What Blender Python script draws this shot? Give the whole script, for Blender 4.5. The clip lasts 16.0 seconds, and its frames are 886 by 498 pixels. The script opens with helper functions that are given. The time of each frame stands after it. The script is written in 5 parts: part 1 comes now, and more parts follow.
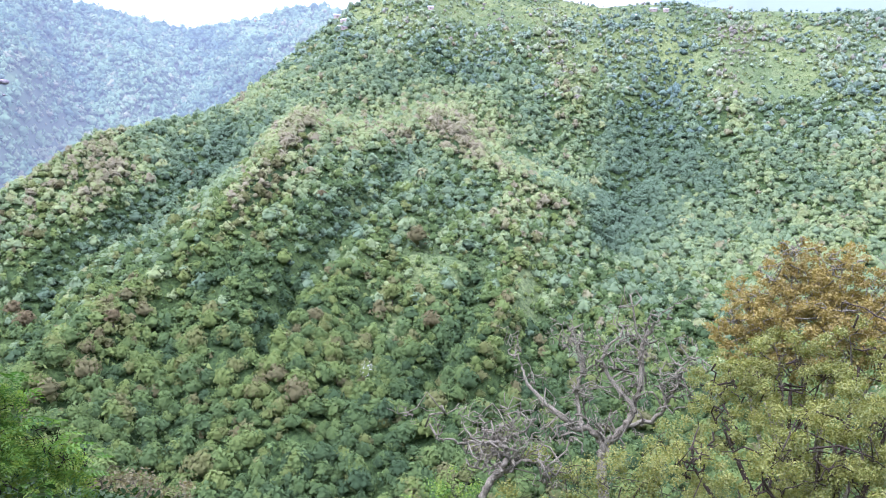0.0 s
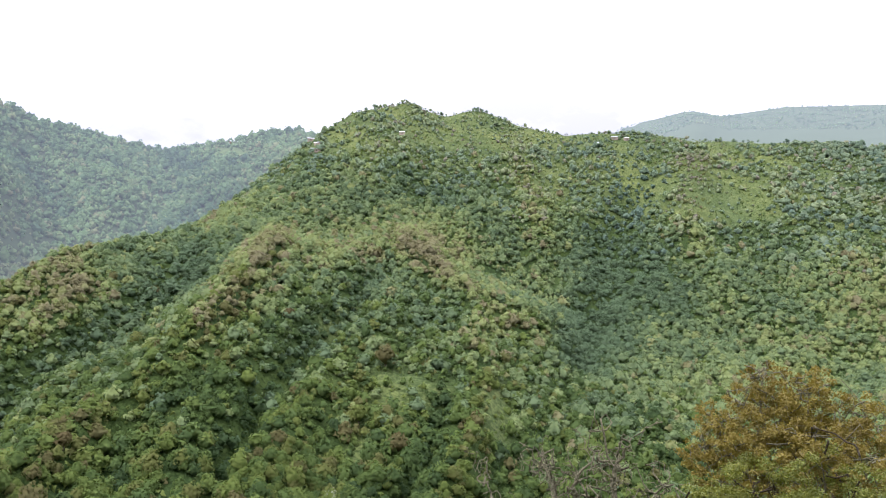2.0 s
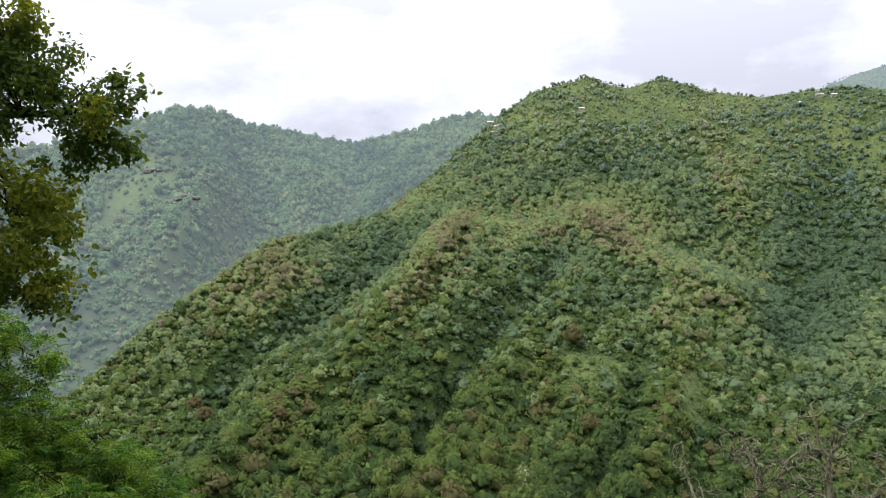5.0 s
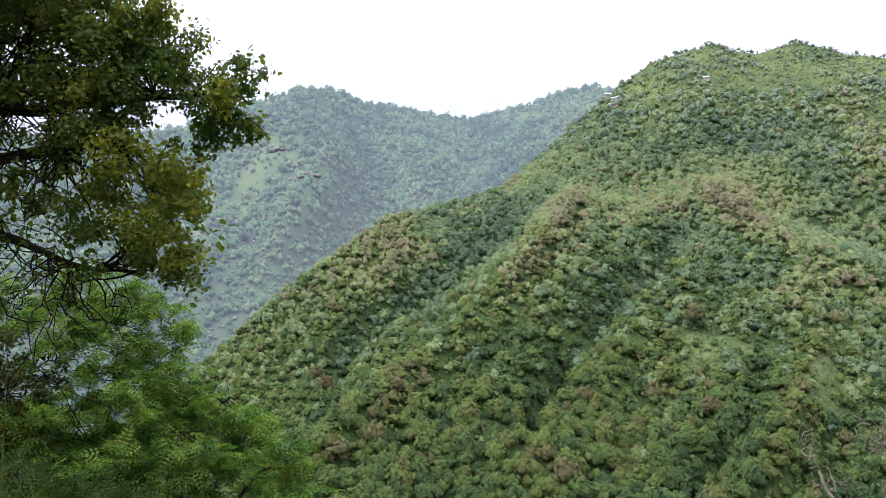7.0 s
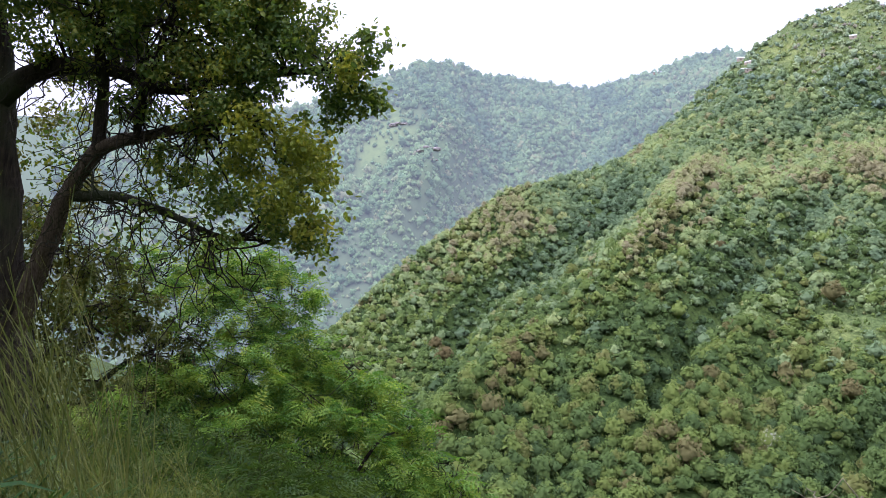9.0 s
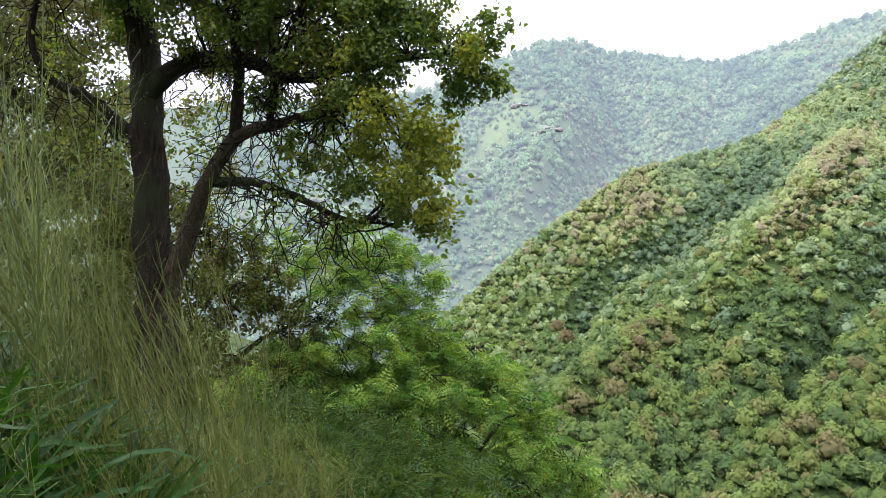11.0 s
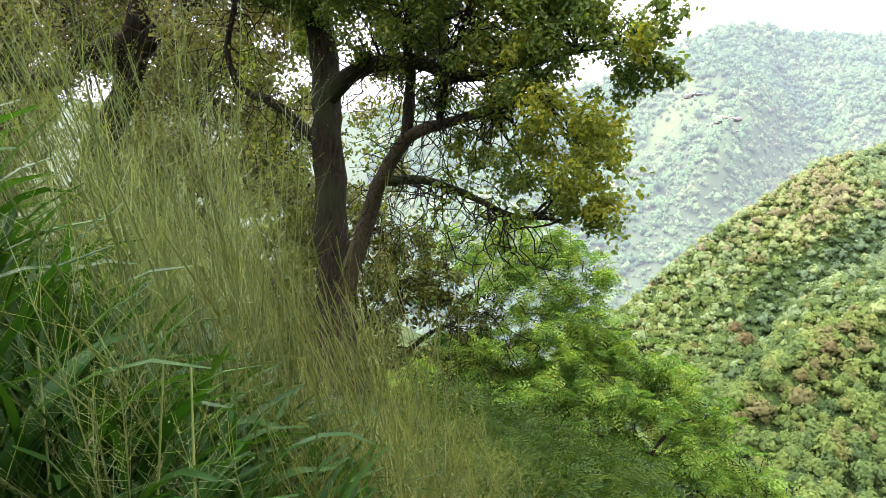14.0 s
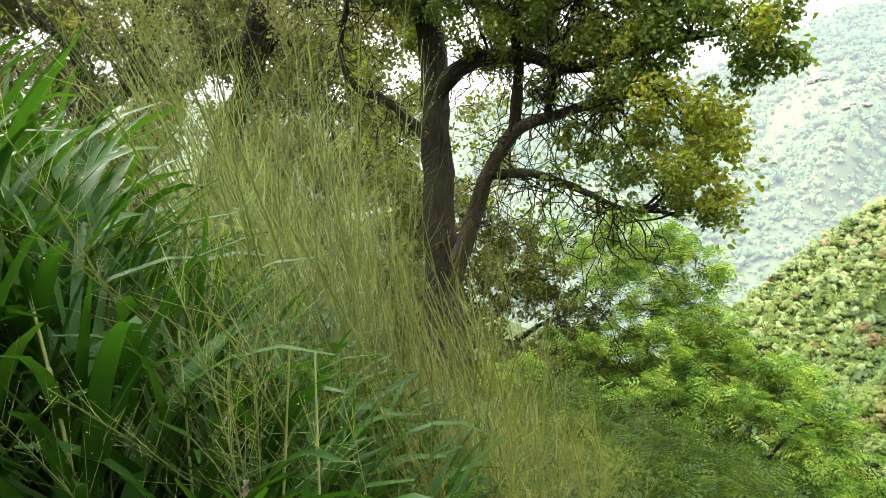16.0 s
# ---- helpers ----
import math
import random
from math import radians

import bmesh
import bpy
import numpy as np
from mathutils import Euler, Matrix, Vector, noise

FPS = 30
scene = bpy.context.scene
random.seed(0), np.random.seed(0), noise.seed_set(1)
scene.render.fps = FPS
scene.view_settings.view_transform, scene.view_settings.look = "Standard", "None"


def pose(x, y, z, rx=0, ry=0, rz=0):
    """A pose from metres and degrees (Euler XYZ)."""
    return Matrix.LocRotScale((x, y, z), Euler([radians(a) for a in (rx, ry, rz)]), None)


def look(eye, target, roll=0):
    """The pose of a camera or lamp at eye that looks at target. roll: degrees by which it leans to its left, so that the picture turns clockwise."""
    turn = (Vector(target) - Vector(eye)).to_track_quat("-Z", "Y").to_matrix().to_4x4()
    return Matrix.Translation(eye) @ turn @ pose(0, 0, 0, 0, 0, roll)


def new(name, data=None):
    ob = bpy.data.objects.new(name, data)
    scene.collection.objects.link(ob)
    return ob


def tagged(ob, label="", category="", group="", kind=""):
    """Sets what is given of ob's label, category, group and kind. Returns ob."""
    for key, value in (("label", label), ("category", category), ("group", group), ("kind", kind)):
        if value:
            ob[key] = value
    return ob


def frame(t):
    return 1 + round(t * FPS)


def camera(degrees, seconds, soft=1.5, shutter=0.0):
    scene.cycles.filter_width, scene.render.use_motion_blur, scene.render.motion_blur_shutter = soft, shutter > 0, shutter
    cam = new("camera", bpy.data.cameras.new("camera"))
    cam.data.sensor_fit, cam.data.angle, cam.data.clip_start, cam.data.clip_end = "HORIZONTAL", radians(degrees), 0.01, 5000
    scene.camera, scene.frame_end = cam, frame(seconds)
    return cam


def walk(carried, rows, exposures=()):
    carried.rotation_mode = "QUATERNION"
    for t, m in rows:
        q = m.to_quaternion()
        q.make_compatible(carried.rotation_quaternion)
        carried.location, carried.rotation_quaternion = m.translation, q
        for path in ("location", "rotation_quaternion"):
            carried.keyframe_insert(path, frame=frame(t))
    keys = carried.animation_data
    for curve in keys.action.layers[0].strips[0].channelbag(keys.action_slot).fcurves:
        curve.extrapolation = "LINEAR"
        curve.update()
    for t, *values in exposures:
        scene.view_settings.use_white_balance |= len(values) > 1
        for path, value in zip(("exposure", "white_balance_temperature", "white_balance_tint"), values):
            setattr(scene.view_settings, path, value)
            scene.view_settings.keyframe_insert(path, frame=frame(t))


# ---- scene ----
# camera and its walk: a hand-held pan, metres from the first eye
cam = camera(62.0, 16.0, 0.6)
ROWS = [
    (0.0, 0.000, 0.000, 0.000, 0.01, -0.80, 0.50),
    (0.5, 0.001, 0.008, 0.018, -0.68, 2.00, 0.20),
    (1.0, 0.006, 0.016, 0.038, -1.51, 4.47, 0.20),
    (1.5, 0.012, 0.024, 0.060, -2.11, 6.40, 0.25),
    (2.0, 0.028, 0.027, 0.076, -2.40, 8.39, 0.29),
    (2.5, 0.055, 0.022, 0.081, -2.23, 10.06, 0.43),
    (3.0, 0.071, 0.023, 0.088, 0.56, 9.76, 0.76),
    (3.5, 0.075, 0.032, 0.104, 4.20, 9.15, 1.11),
    (4.0, 0.078, 0.043, 0.117, 7.13, 8.42, 1.07),
    (6.5, 0.105, 0.092, 0.121, 18.50, 5.40, -0.18),
    (7.0, 0.100, 0.096, 0.118, 20.77, 5.13, -0.48),
    (7.5, 0.082, 0.104, 0.108, 23.10, 4.89, -0.94),
    (8.0, 0.066, 0.112, 0.101, 25.47, 4.29, -1.13),
    (8.5, 0.060, 0.113, 0.101, 27.69, 3.60, -1.21),
    (9.0, 0.057, 0.115, 0.103, 29.91, 2.89, -1.38),
    (11.5, 0.043, 0.130, 0.107, 41.59, 1.13, -1.74),
    (12.0, 0.040, 0.131, 0.103, 43.86, 1.14, -1.69),
    (12.5, 0.034, 0.132, 0.097, 46.28, 1.29, -1.76),
    (13.0, 0.029, 0.130, 0.097, 48.37, 1.11, -1.80),
    (13.5, 0.027, 0.128, 0.099, 50.35, 0.75, -1.66),
    (14.0, 0.029, 0.121, 0.101, 52.11, 0.57, -2.10),
    (14.5, 0.031, 0.112, 0.101, 54.07, 0.43, -2.03),
    (15.0, 0.034, 0.106, 0.099, 56.19, 0.34, -1.97),
    (15.5, 0.035, 0.097, 0.100, 58.17, 0.16, -2.20),
    (16.0, 0.035, 0.085, 0.098, 60.21, -0.25, -2.38),
]
EYE = 1.6
EXPOSURES = [(0.0, 1.6, 4920, 44), (0.5, 1.38, 5100, 42), (1.5, 1.0, 5480, 37), (2.5, 0.38, 5950, 18), (4.0, 0.22, 6050, 16), (6.5, 0.66, 5450, 27), (9.0, 1.02, 5440, 33), (11.5, 1.5, 5700, 29), (14.0, 2.0, 6050, 26), (16.0, 2.3, 6400, 17)]
walk(cam, [(t, pose(x, y, EYE + z, 90 + pitch, roll, yaw)) for t, x, y, z, yaw, pitch, roll in ROWS], EXPOSURES)

# ---- world and sun ----
SUN_AZ, SUN_EL = 112.0, 50.0
world = bpy.data.worlds.new("sky")
scene.world = world
world.use_nodes = True
wn, wl = world.node_tree.nodes, world.node_tree.links
wn.clear()
sky = wn.new("ShaderNodeTexSky")
sky.sky_type = "NISHITA"
sky.sun_disc = False
sky.sun_elevation, sky.sun_rotation = radians(SUN_EL), radians(-SUN_AZ)
sky_bg = wn.new("ShaderNodeBackground")
sky_bg.inputs[1].default_value = 0.12
wl.new(sky.outputs[0], sky_bg.inputs[0])
tc = wn.new("ShaderNodeTexCoord")
mapping = wn.new("ShaderNodeMapping")
mapping.inputs["Scale"].default_value = (1.0, 1.0, 2.2)
wl.new(tc.outputs["Generated"], mapping.inputs[0])
cloud_noise = wn.new("ShaderNodeTexNoise")
cloud_noise.inputs["Scale"].default_value = 3.2
cloud_noise.inputs["Detail"].default_value = 7
cloud_noise.inputs["Roughness"].default_value = 0.55
wl.new(mapping.outputs[0], cloud_noise.inputs[0])
cloud_ramp = wn.new("ShaderNodeValToRGB")
cloud_ramp.color_ramp.elements[0].position, cloud_ramp.color_ramp.elements[0].color = 0.42, (0.70, 0.70, 0.68, 1)
cloud_ramp.color_ramp.elements[1].position, cloud_ramp.color_ramp.elements[1].color = 0.57, (1.03, 1.025, 1.01, 1)
wl.new(cloud_noise.outputs[0], cloud_ramp.inputs[0])
cloud_bg = wn.new("ShaderNodeBackground")
# a clouded sky is several times as bright overhead as at the horizon
up_part = wn.new("ShaderNodeSeparateXYZ")
wl.new(tc.outputs["Generated"], up_part.inputs[0])
up_clamp = wn.new("ShaderNodeClamp")
wl.new(up_part.outputs[2], up_clamp.inputs[0])
overcast = wn.new("ShaderNodeMath")
overcast.operation = "MULTIPLY_ADD"
overcast.inputs[1].default_value, overcast.inputs[2].default_value = 2.9, 0.66
up_curve = wn.new("ShaderNodeMath")
up_curve.operation = "POWER"
up_curve.inputs[1].default_value = 2.0
wl.new(up_clamp.outputs[0], up_curve.inputs[0])
wl.new(up_curve.outputs[0], overcast.inputs[0])
wl.new(overcast.outputs[0], cloud_bg.inputs[1])
wl.new(cloud_ramp.outputs[0], cloud_bg.inputs[0])
sky_mix = wn.new("ShaderNodeMixShader")
sky_mix.inputs[0].default_value = 0.9
wl.new(sky_bg.outputs[0], sky_mix.inputs[1])
wl.new(cloud_bg.outputs[0], sky_mix.inputs[2])
w_out = wn.new("ShaderNodeOutputWorld")
wl.new(sky_mix.outputs[0], w_out.inputs[0])

sun = new("sun", bpy.data.lights.new("sun", "SUN"))
sun.data.energy, sun.data.angle, sun.data.color = 1.7, radians(6.0), (1.0, 0.95, 0.84)


def bearing(az, el, d):
    """A place d metres from the first eye; az in degrees to the left of straight ahead, el upwards."""
    a, e = radians(az), radians(el)
    return Vector((-math.sin(a) * math.cos(e) * d, math.cos(a) * math.cos(e) * d, EYE + math.sin(e) * d))


sun.matrix_world = look(bearing(SUN_AZ, SUN_EL, 100), (0, 0, EYE))


# ---- materials ----
def material(name):
    m = bpy.data.materials.new(name)
    m.use_nodes = True
    m.node_tree.nodes.clear()
    return m, m.node_tree.nodes, m.node_tree.links


def ramp(n, stops):
    r = n.new("ShaderNodeValToRGB")
    el = r.color_ramp.elements
    while len(el) < len(stops):
        el.new(0.5)
    for e, (p, c) in zip(el, stops):
        e.position, e.color = p, (*c, 1)
    return r


def noise_node(n, l, scale, detail=4, vector=None, rough=0.55):
    t = n.new("ShaderNodeTexNoise")
    t.inputs["Scale"].default_value, t.inputs["Detail"].default_value, t.inputs["Roughness"].default_value = scale, detail, rough
    if vector is None:
        c = n.new("ShaderNodeTexCoord")
        vector = c.outputs["Object"]
    l.new(vector, t.inputs["Vector"])
    return t


def mix_rgb(n, l, fac, a, b, mode="MIX"):
    m = n.new("ShaderNodeMix")
    m.data_type, m.blend_type = "RGBA", mode
    for sock, v in ((m.inputs[0], fac), (m.inputs[6], a), (m.inputs[7], b)):
        if hasattr(v, "is_linked"):
            l.new(v, sock)
        elif isinstance(v, tuple):
            sock.default_value = (*v, 1)
        else:
            sock.default_value = v
    return m.outputs[2]


def math_node(n, l, op, a, b=0.0):
    m = n.new("ShaderNodeMath")
    m.operation = op
    for sock, v in zip(m.inputs, (a, b)):
        if hasattr(v, "is_linked"):
            l.new(v, sock)
        else:
            sock.default_value = v
    return m.outputs[0]


def leaf_material(name, stops, through_light=0.35, rough=0.5, patch=1.2, tint="", gloss=0.4):
    """Foliage: each leaf takes its own shade, drifting over the crown in patches; light shines through."""
    m, n, l = material(name)
    g = n.new("ShaderNodeNewGeometry")
    t = noise_node(n, l, patch, 3, g.outputs["Position"])
    isl = math_node(n, l, "MULTIPLY", g.outputs["Random Per Island"], 0.45)
    pat = math_node(n, l, "MULTIPLY", t.outputs[0], 0.75)
    v = math_node(n, l, "ADD", isl, pat)
    v = math_node(n, l, "SUBTRACT", v, 0.1)
    if tint:
        a = n.new("ShaderNodeAttribute")
        a.attribute_name = tint
        v = math_node(n, l, "ADD", a.outputs["Fac"], math_node(n, l, "MULTIPLY", math_node(n, l, "SUBTRACT", v, 0.4), 0.22))
    r = ramp(n, stops)
    l.new(v, r.inputs[0])
    col = r.outputs[0]
    p = n.new("ShaderNodeBsdfPrincipled")
    l.new(col, p.inputs["Base Color"])
    p.inputs["Roughness"].default_value = rough
    p.inputs["Specular IOR Level"].default_value = gloss
    tr = n.new("ShaderNodeBsdfTranslucent")
    warm = mix_rgb(n, l, 1.0, col, (1.25, 1.15, 0.45), "MULTIPLY")
    l.new(warm, tr.inputs[0])
    mx = n.new("ShaderNodeMixShader")
    mx.inputs[0].default_value = through_light
    l.new(p.outputs[0], mx.inputs[1])
    l.new(tr.outputs[0], mx.inputs[2])
    out = n.new("ShaderNodeOutputMaterial")
    l.new(mx.outputs[0], out.inputs[0])
    return m


def bark_material(name, dark, light, scale=6.0, moss=None):
    m, n, l = material(name)
    c = n.new("ShaderNodeTexCoord")
    mp = n.new("ShaderNodeMapping")
    mp.inputs["Scale"].default_value = (3.0, 3.0, 0.5)
    l.new(c.outputs["Object"], mp.inputs[0])
    fine = noise_node(n, l, scale * 4, 6, mp.outputs[0], 0.65)
    big = noise_node(n, l, scale * 0.35, 3)
    r = ramp(n, [(0.3, dark), (0.7, light)])
    l.new(fine.outputs[0], r.inputs[0])
    col = r.outputs[0]
    if moss:
        mr = ramp(n, [(0.5, (0, 0, 0)), (0.65, (1, 1, 1))])
        l.new(big.outputs[0], mr.inputs[0])
        col = mix_rgb(n, l, mr.outputs[0], col, moss)
    p = n.new("ShaderNodeBsdfPrincipled")
    l.new(col, p.inputs["Base Color"])
    p.inputs["Roughness"].default_value = 0.95
    p.inputs["Specular IOR Level"].default_value = 0.12
    b = n.new("ShaderNodeBump")
    b.inputs["Strength"].default_value, b.inputs["Distance"].default_value = 1.0, 0.05
    l.new(fine.outputs[0], b.inputs["Height"])
    l.new(b.outputs[0], p.inputs["Normal"])
    out = n.new("ShaderNodeOutputMaterial")
    l.new(p.outputs[0], out.inputs[0])
    return m


def ground_material():
    m, n, l = material("hillside_grass")
    g = n.new("ShaderNodeNewGeometry")
    big = noise_node(n, l, 0.012, 5, g.outputs["Position"])
    mid = noise_node(n, l, 0.09, 5, g.outputs["Position"])
    fine = noise_node(n, l, 0.5, 8, g.outputs["Position"], 0.75)
    r1 = ramp(n, [(0.3, (0.070, 0.100, 0.036)), (0.5, (0.108, 0.142, 0.056)), (0.72, (0.138, 0.164, 0.072))])
    l.new(mid.outputs[0], r1.inputs[0])
    r2 = ramp(n, [(0.38, (0.34, 0.42, 0.28)), (0.6, (1.22, 1.18, 1.02))])
    l.new(fine.outputs[0], r2.inputs[0])
    r3 = ramp(n, [(0.4, (0.8, 0.85, 0.8)), (0.62, (1.2, 1.12, 0.95))])
    l.new(big.outputs[0], r3.inputs[0])
    # under the trees the colour is darkened for scrub and the shade there
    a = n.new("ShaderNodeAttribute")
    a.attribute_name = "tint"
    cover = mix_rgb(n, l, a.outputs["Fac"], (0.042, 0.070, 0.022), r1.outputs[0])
    col = mix_rgb(n, l, 1.0, mix_rgb(n, l, 1.0, cover, r2.outputs[0], "MULTIPLY"), r3.outputs[0], "MULTIPLY")
    p = n.new("ShaderNodeBsdfPrincipled")
    l.new(col, p.inputs["Base Color"])
    p.inputs["Roughness"].default_value, p.inputs["Specular IOR Level"].default_value = 0.9, 0.1
    b = n.new("ShaderNodeBump")
    b.inputs["Strength"].default_value, b.inputs["Distance"].default_value = 0.7, 1.2
    l.new(fine.outputs[0], b.inputs["Height"])
    l.new(b.outputs[0], p.inputs["Normal"])
    out = n.new("ShaderNodeOutputMaterial")
    l.new(p.outputs[0], out.inputs[0])
    return m


def plain_material(name, a, b, scale=3.0, rough=0.7, metal=0.0):
    m, n, l = material(name)
    t = noise_node(n, l, scale, 5)
    r = ramp(n, [(0.35, a), (0.65, b)])
    l.new(t.outputs[0], r.inputs[0])
    p = n.new("ShaderNodeBsdfPrincipled")
    l.new(r.outputs[0], p.inputs["Base Color"])
    p.inputs["Roughness"].default_value, p.inputs["Metallic"].default_value = rough, metal
    out = n.new("ShaderNodeOutputMaterial")
    l.new(p.outputs[0], out.inputs[0])
    return m


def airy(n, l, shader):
    """Haze painted as a glow on the far-mountain backdrop, more so with distance."""
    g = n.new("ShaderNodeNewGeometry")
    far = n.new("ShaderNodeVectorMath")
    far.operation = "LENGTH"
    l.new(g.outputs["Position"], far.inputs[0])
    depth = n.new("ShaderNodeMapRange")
    for k, v in enumerate((450.0, 2600.0, HAZE_GLOW[0], HAZE_GLOW[1])):
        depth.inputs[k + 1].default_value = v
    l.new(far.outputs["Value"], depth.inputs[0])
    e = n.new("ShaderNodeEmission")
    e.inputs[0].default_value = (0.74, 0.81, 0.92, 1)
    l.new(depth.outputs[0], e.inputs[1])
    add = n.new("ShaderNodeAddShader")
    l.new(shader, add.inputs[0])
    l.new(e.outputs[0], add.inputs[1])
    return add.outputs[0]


def backdrop_material(name, a, b, scale):
    """Grass and scrub of the far mountains, with a painted glow for haze."""
    m, n, l = material(name)
    g = n.new("ShaderNodeNewGeometry")
    t = noise_node(n, l, scale, 5, g.outputs["Position"], 0.6)
    fine = noise_node(n, l, 0.11, 5, g.outputs["Position"], 0.7)
    v = math_node(n, l, "ADD", math_node(n, l, "MULTIPLY", t.outputs[0], 0.55), math_node(n, l, "MULTIPLY", fine.outputs[0], 0.45))
    r = ramp(n, [(0.42, a), (0.58, b)])
    l.new(v, r.inputs[0])
    # ground below the far woods: darkened for scrub and tree shade
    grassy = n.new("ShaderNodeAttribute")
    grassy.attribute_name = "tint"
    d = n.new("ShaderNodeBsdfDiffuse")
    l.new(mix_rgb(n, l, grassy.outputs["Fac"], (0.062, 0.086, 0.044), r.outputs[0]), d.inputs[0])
    out = n.new("ShaderNodeOutputMaterial")
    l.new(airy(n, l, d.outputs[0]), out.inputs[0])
    return m


HAZE_GLOW = (0.07, 0.23)


def woods_material(name, stops, rough=0.7, far=False):
    """Tree crowns seen across the valley: each tree has its own hue, its lobes and tufts vary, and leaf clumps roughen them."""
    m, n, l = material(name)
    g = n.new("ShaderNodeNewGeometry")
    clump = noise_node(n, l, 1.1, 4, g.outputs["Position"], 0.65)
    a = n.new("ShaderNodeAttribute")
    a.attribute_name = "tint"
    v = math_node(n, l, "ADD", a.outputs["Fac"], math_node(n, l, "MULTIPLY", math_node(n, l, "SUBTRACT", clump.outputs[0], 0.5), 0.1))
    v = math_node(n, l, "ADD", v, math_node(n, l, "MULTIPLY", math_node(n, l, "SUBTRACT", g.outputs["Random Per Island"], 0.5), 0.05))
    r = ramp(n, stops)
    l.new(v, r.inputs[0])
    p = n.new("ShaderNodeBsdfPrincipled")
    l.new(r.outputs[0], p.inputs["Base Color"])
    p.inputs["Roughness"].default_value = rough
    p.inputs["Specular IOR Level"].default_value = 0.1
    b = n.new("ShaderNodeBump")
    b.inputs["Strength"].default_value, b.inputs["Distance"].default_value = 0.12, 0.3
    l.new(clump.outputs[0], b.inputs["Height"])
    l.new(b.outputs[0], p.inputs["Normal"])
    tr = n.new("ShaderNodeBsdfTranslucent")
    l.new(r.outputs[0], tr.inputs[0])
    mx = n.new("ShaderNodeMixShader")
    mx.inputs[0].default_value = 0.46
    l.new(p.outputs[0], mx.inputs[1])
    l.new(tr.outputs[0], mx.inputs[2])
    # far woods get the painted haze glow as well
    out = n.new("ShaderNodeOutputMaterial")
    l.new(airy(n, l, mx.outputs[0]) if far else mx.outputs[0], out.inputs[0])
    return m


GROUND = ground_material()
# darkened copy of the feathery leaf, with the shrub's shade in its colour
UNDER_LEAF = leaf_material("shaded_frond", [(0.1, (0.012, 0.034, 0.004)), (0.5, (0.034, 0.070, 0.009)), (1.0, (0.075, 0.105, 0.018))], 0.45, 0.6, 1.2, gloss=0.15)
WOODS = woods_material("woodland_foliage", [(0, (0.050, 0.087, 0.030)), (0.16, (0.076, 0.123, 0.035)), (0.34, (0.109, 0.163, 0.040)), (0.5, (0.149, 0.199, 0.043)), (0.62, (0.147, 0.167, 0.044)), (0.78, (0.139, 0.138, 0.049)), (1, (0.142, 0.115, 0.047))])
# paler copies of the woodland colours, with haze put into the base colour
SPUR_WOODS = woods_material("spur_foliage_hazed", [(0, (0.112, 0.171, 0.086)), (0.2, (0.160, 0.227, 0.101)), (0.42, (0.221, 0.287, 0.111)), (0.56, (0.266, 0.320, 0.111)), (0.68, (0.260, 0.264, 0.115)), (0.84, (0.242, 0.227, 0.117)), (1, (0.248, 0.195, 0.114))])
UPPER_WOODS = woods_material("haze_paled_foliage", [(0, (0.125, 0.190, 0.137)), (0.2, (0.178, 0.250, 0.158)), (0.42, (0.246, 0.318, 0.174)), (0.56, (0.296, 0.353, 0.174)), (0.68, (0.287, 0.293, 0.179)), (0.84, (0.270, 0.251, 0.186)), (1, (0.279, 0.223, 0.177))])
# far woods and far slope emit light to imitate haze
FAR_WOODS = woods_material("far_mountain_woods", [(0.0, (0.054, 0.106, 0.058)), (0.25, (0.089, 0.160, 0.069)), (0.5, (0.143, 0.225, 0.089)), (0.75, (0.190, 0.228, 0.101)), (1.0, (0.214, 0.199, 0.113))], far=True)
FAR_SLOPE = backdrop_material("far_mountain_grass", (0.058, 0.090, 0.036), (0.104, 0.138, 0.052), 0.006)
BLOSSOM = plain_material("white_blossom", (0.5, 0.5, 0.42), (0.72, 0.72, 0.64), 0.6, 0.8)
MAIN_LEAF = leaf_material("broad_leaf", [(0.15, (0.039, 0.077, 0.014)), (0.45, (0.074, 0.127, 0.022)), (0.65, (0.148, 0.189, 0.029)), (0.9, (0.326, 0.291, 0.041))], 0.55, 0.5, 1.0, gloss=0.2)
# yellower copy of the broad leaf; sunlight through leaves put into its colour
LIT_YOUNG_LEAF = leaf_material("sunlit_young_leaf", [(0.15, (0.095, 0.136, 0.020)), (0.5, (0.179, 0.222, 0.028)), (0.85, (0.316, 0.319, 0.041))], 0.6, 0.5, 1.3, gloss=0.2)
FERN_LEAF = leaf_material("feathery_leaf", [(0.1, (0.015, 0.046, 0.005)), (0.36, (0.062, 0.148, 0.015)), (0.56, (0.160, 0.272, 0.032)), (0.85, (0.285, 0.350, 0.052)), (1.0, (0.350, 0.380, 0.075))], 0.42, 0.6, 2.6, gloss=0.2)
ORANGE_LEAF = leaf_material("rusty_leaf", [(0.1, (0.137, 0.115, 0.024)), (0.45, (0.224, 0.180, 0.033)), (0.75, (0.278, 0.233, 0.045)), (1.0, (0.291, 0.280, 0.064))], 0.35, 0.55, 0.7)
OLIVE_LEAF = leaf_material("olive_leaf", [(0.1, (0.101, 0.122, 0.021)), (0.5, (0.172, 0.199, 0.030)), (0.8, (0.238, 0.240, 0.038)), (1.0, (0.302, 0.284, 0.052))], 0.35, 0.5, 0.6)
BROWN_LEAF = leaf_material("dry_leaf", [(0.1, (0.048, 0.060, 0.016)), (0.5, (0.094, 0.108, 0.026)), (1.0, (0.189, 0.184, 0.048))], 0.45, 0.6, 1.2)
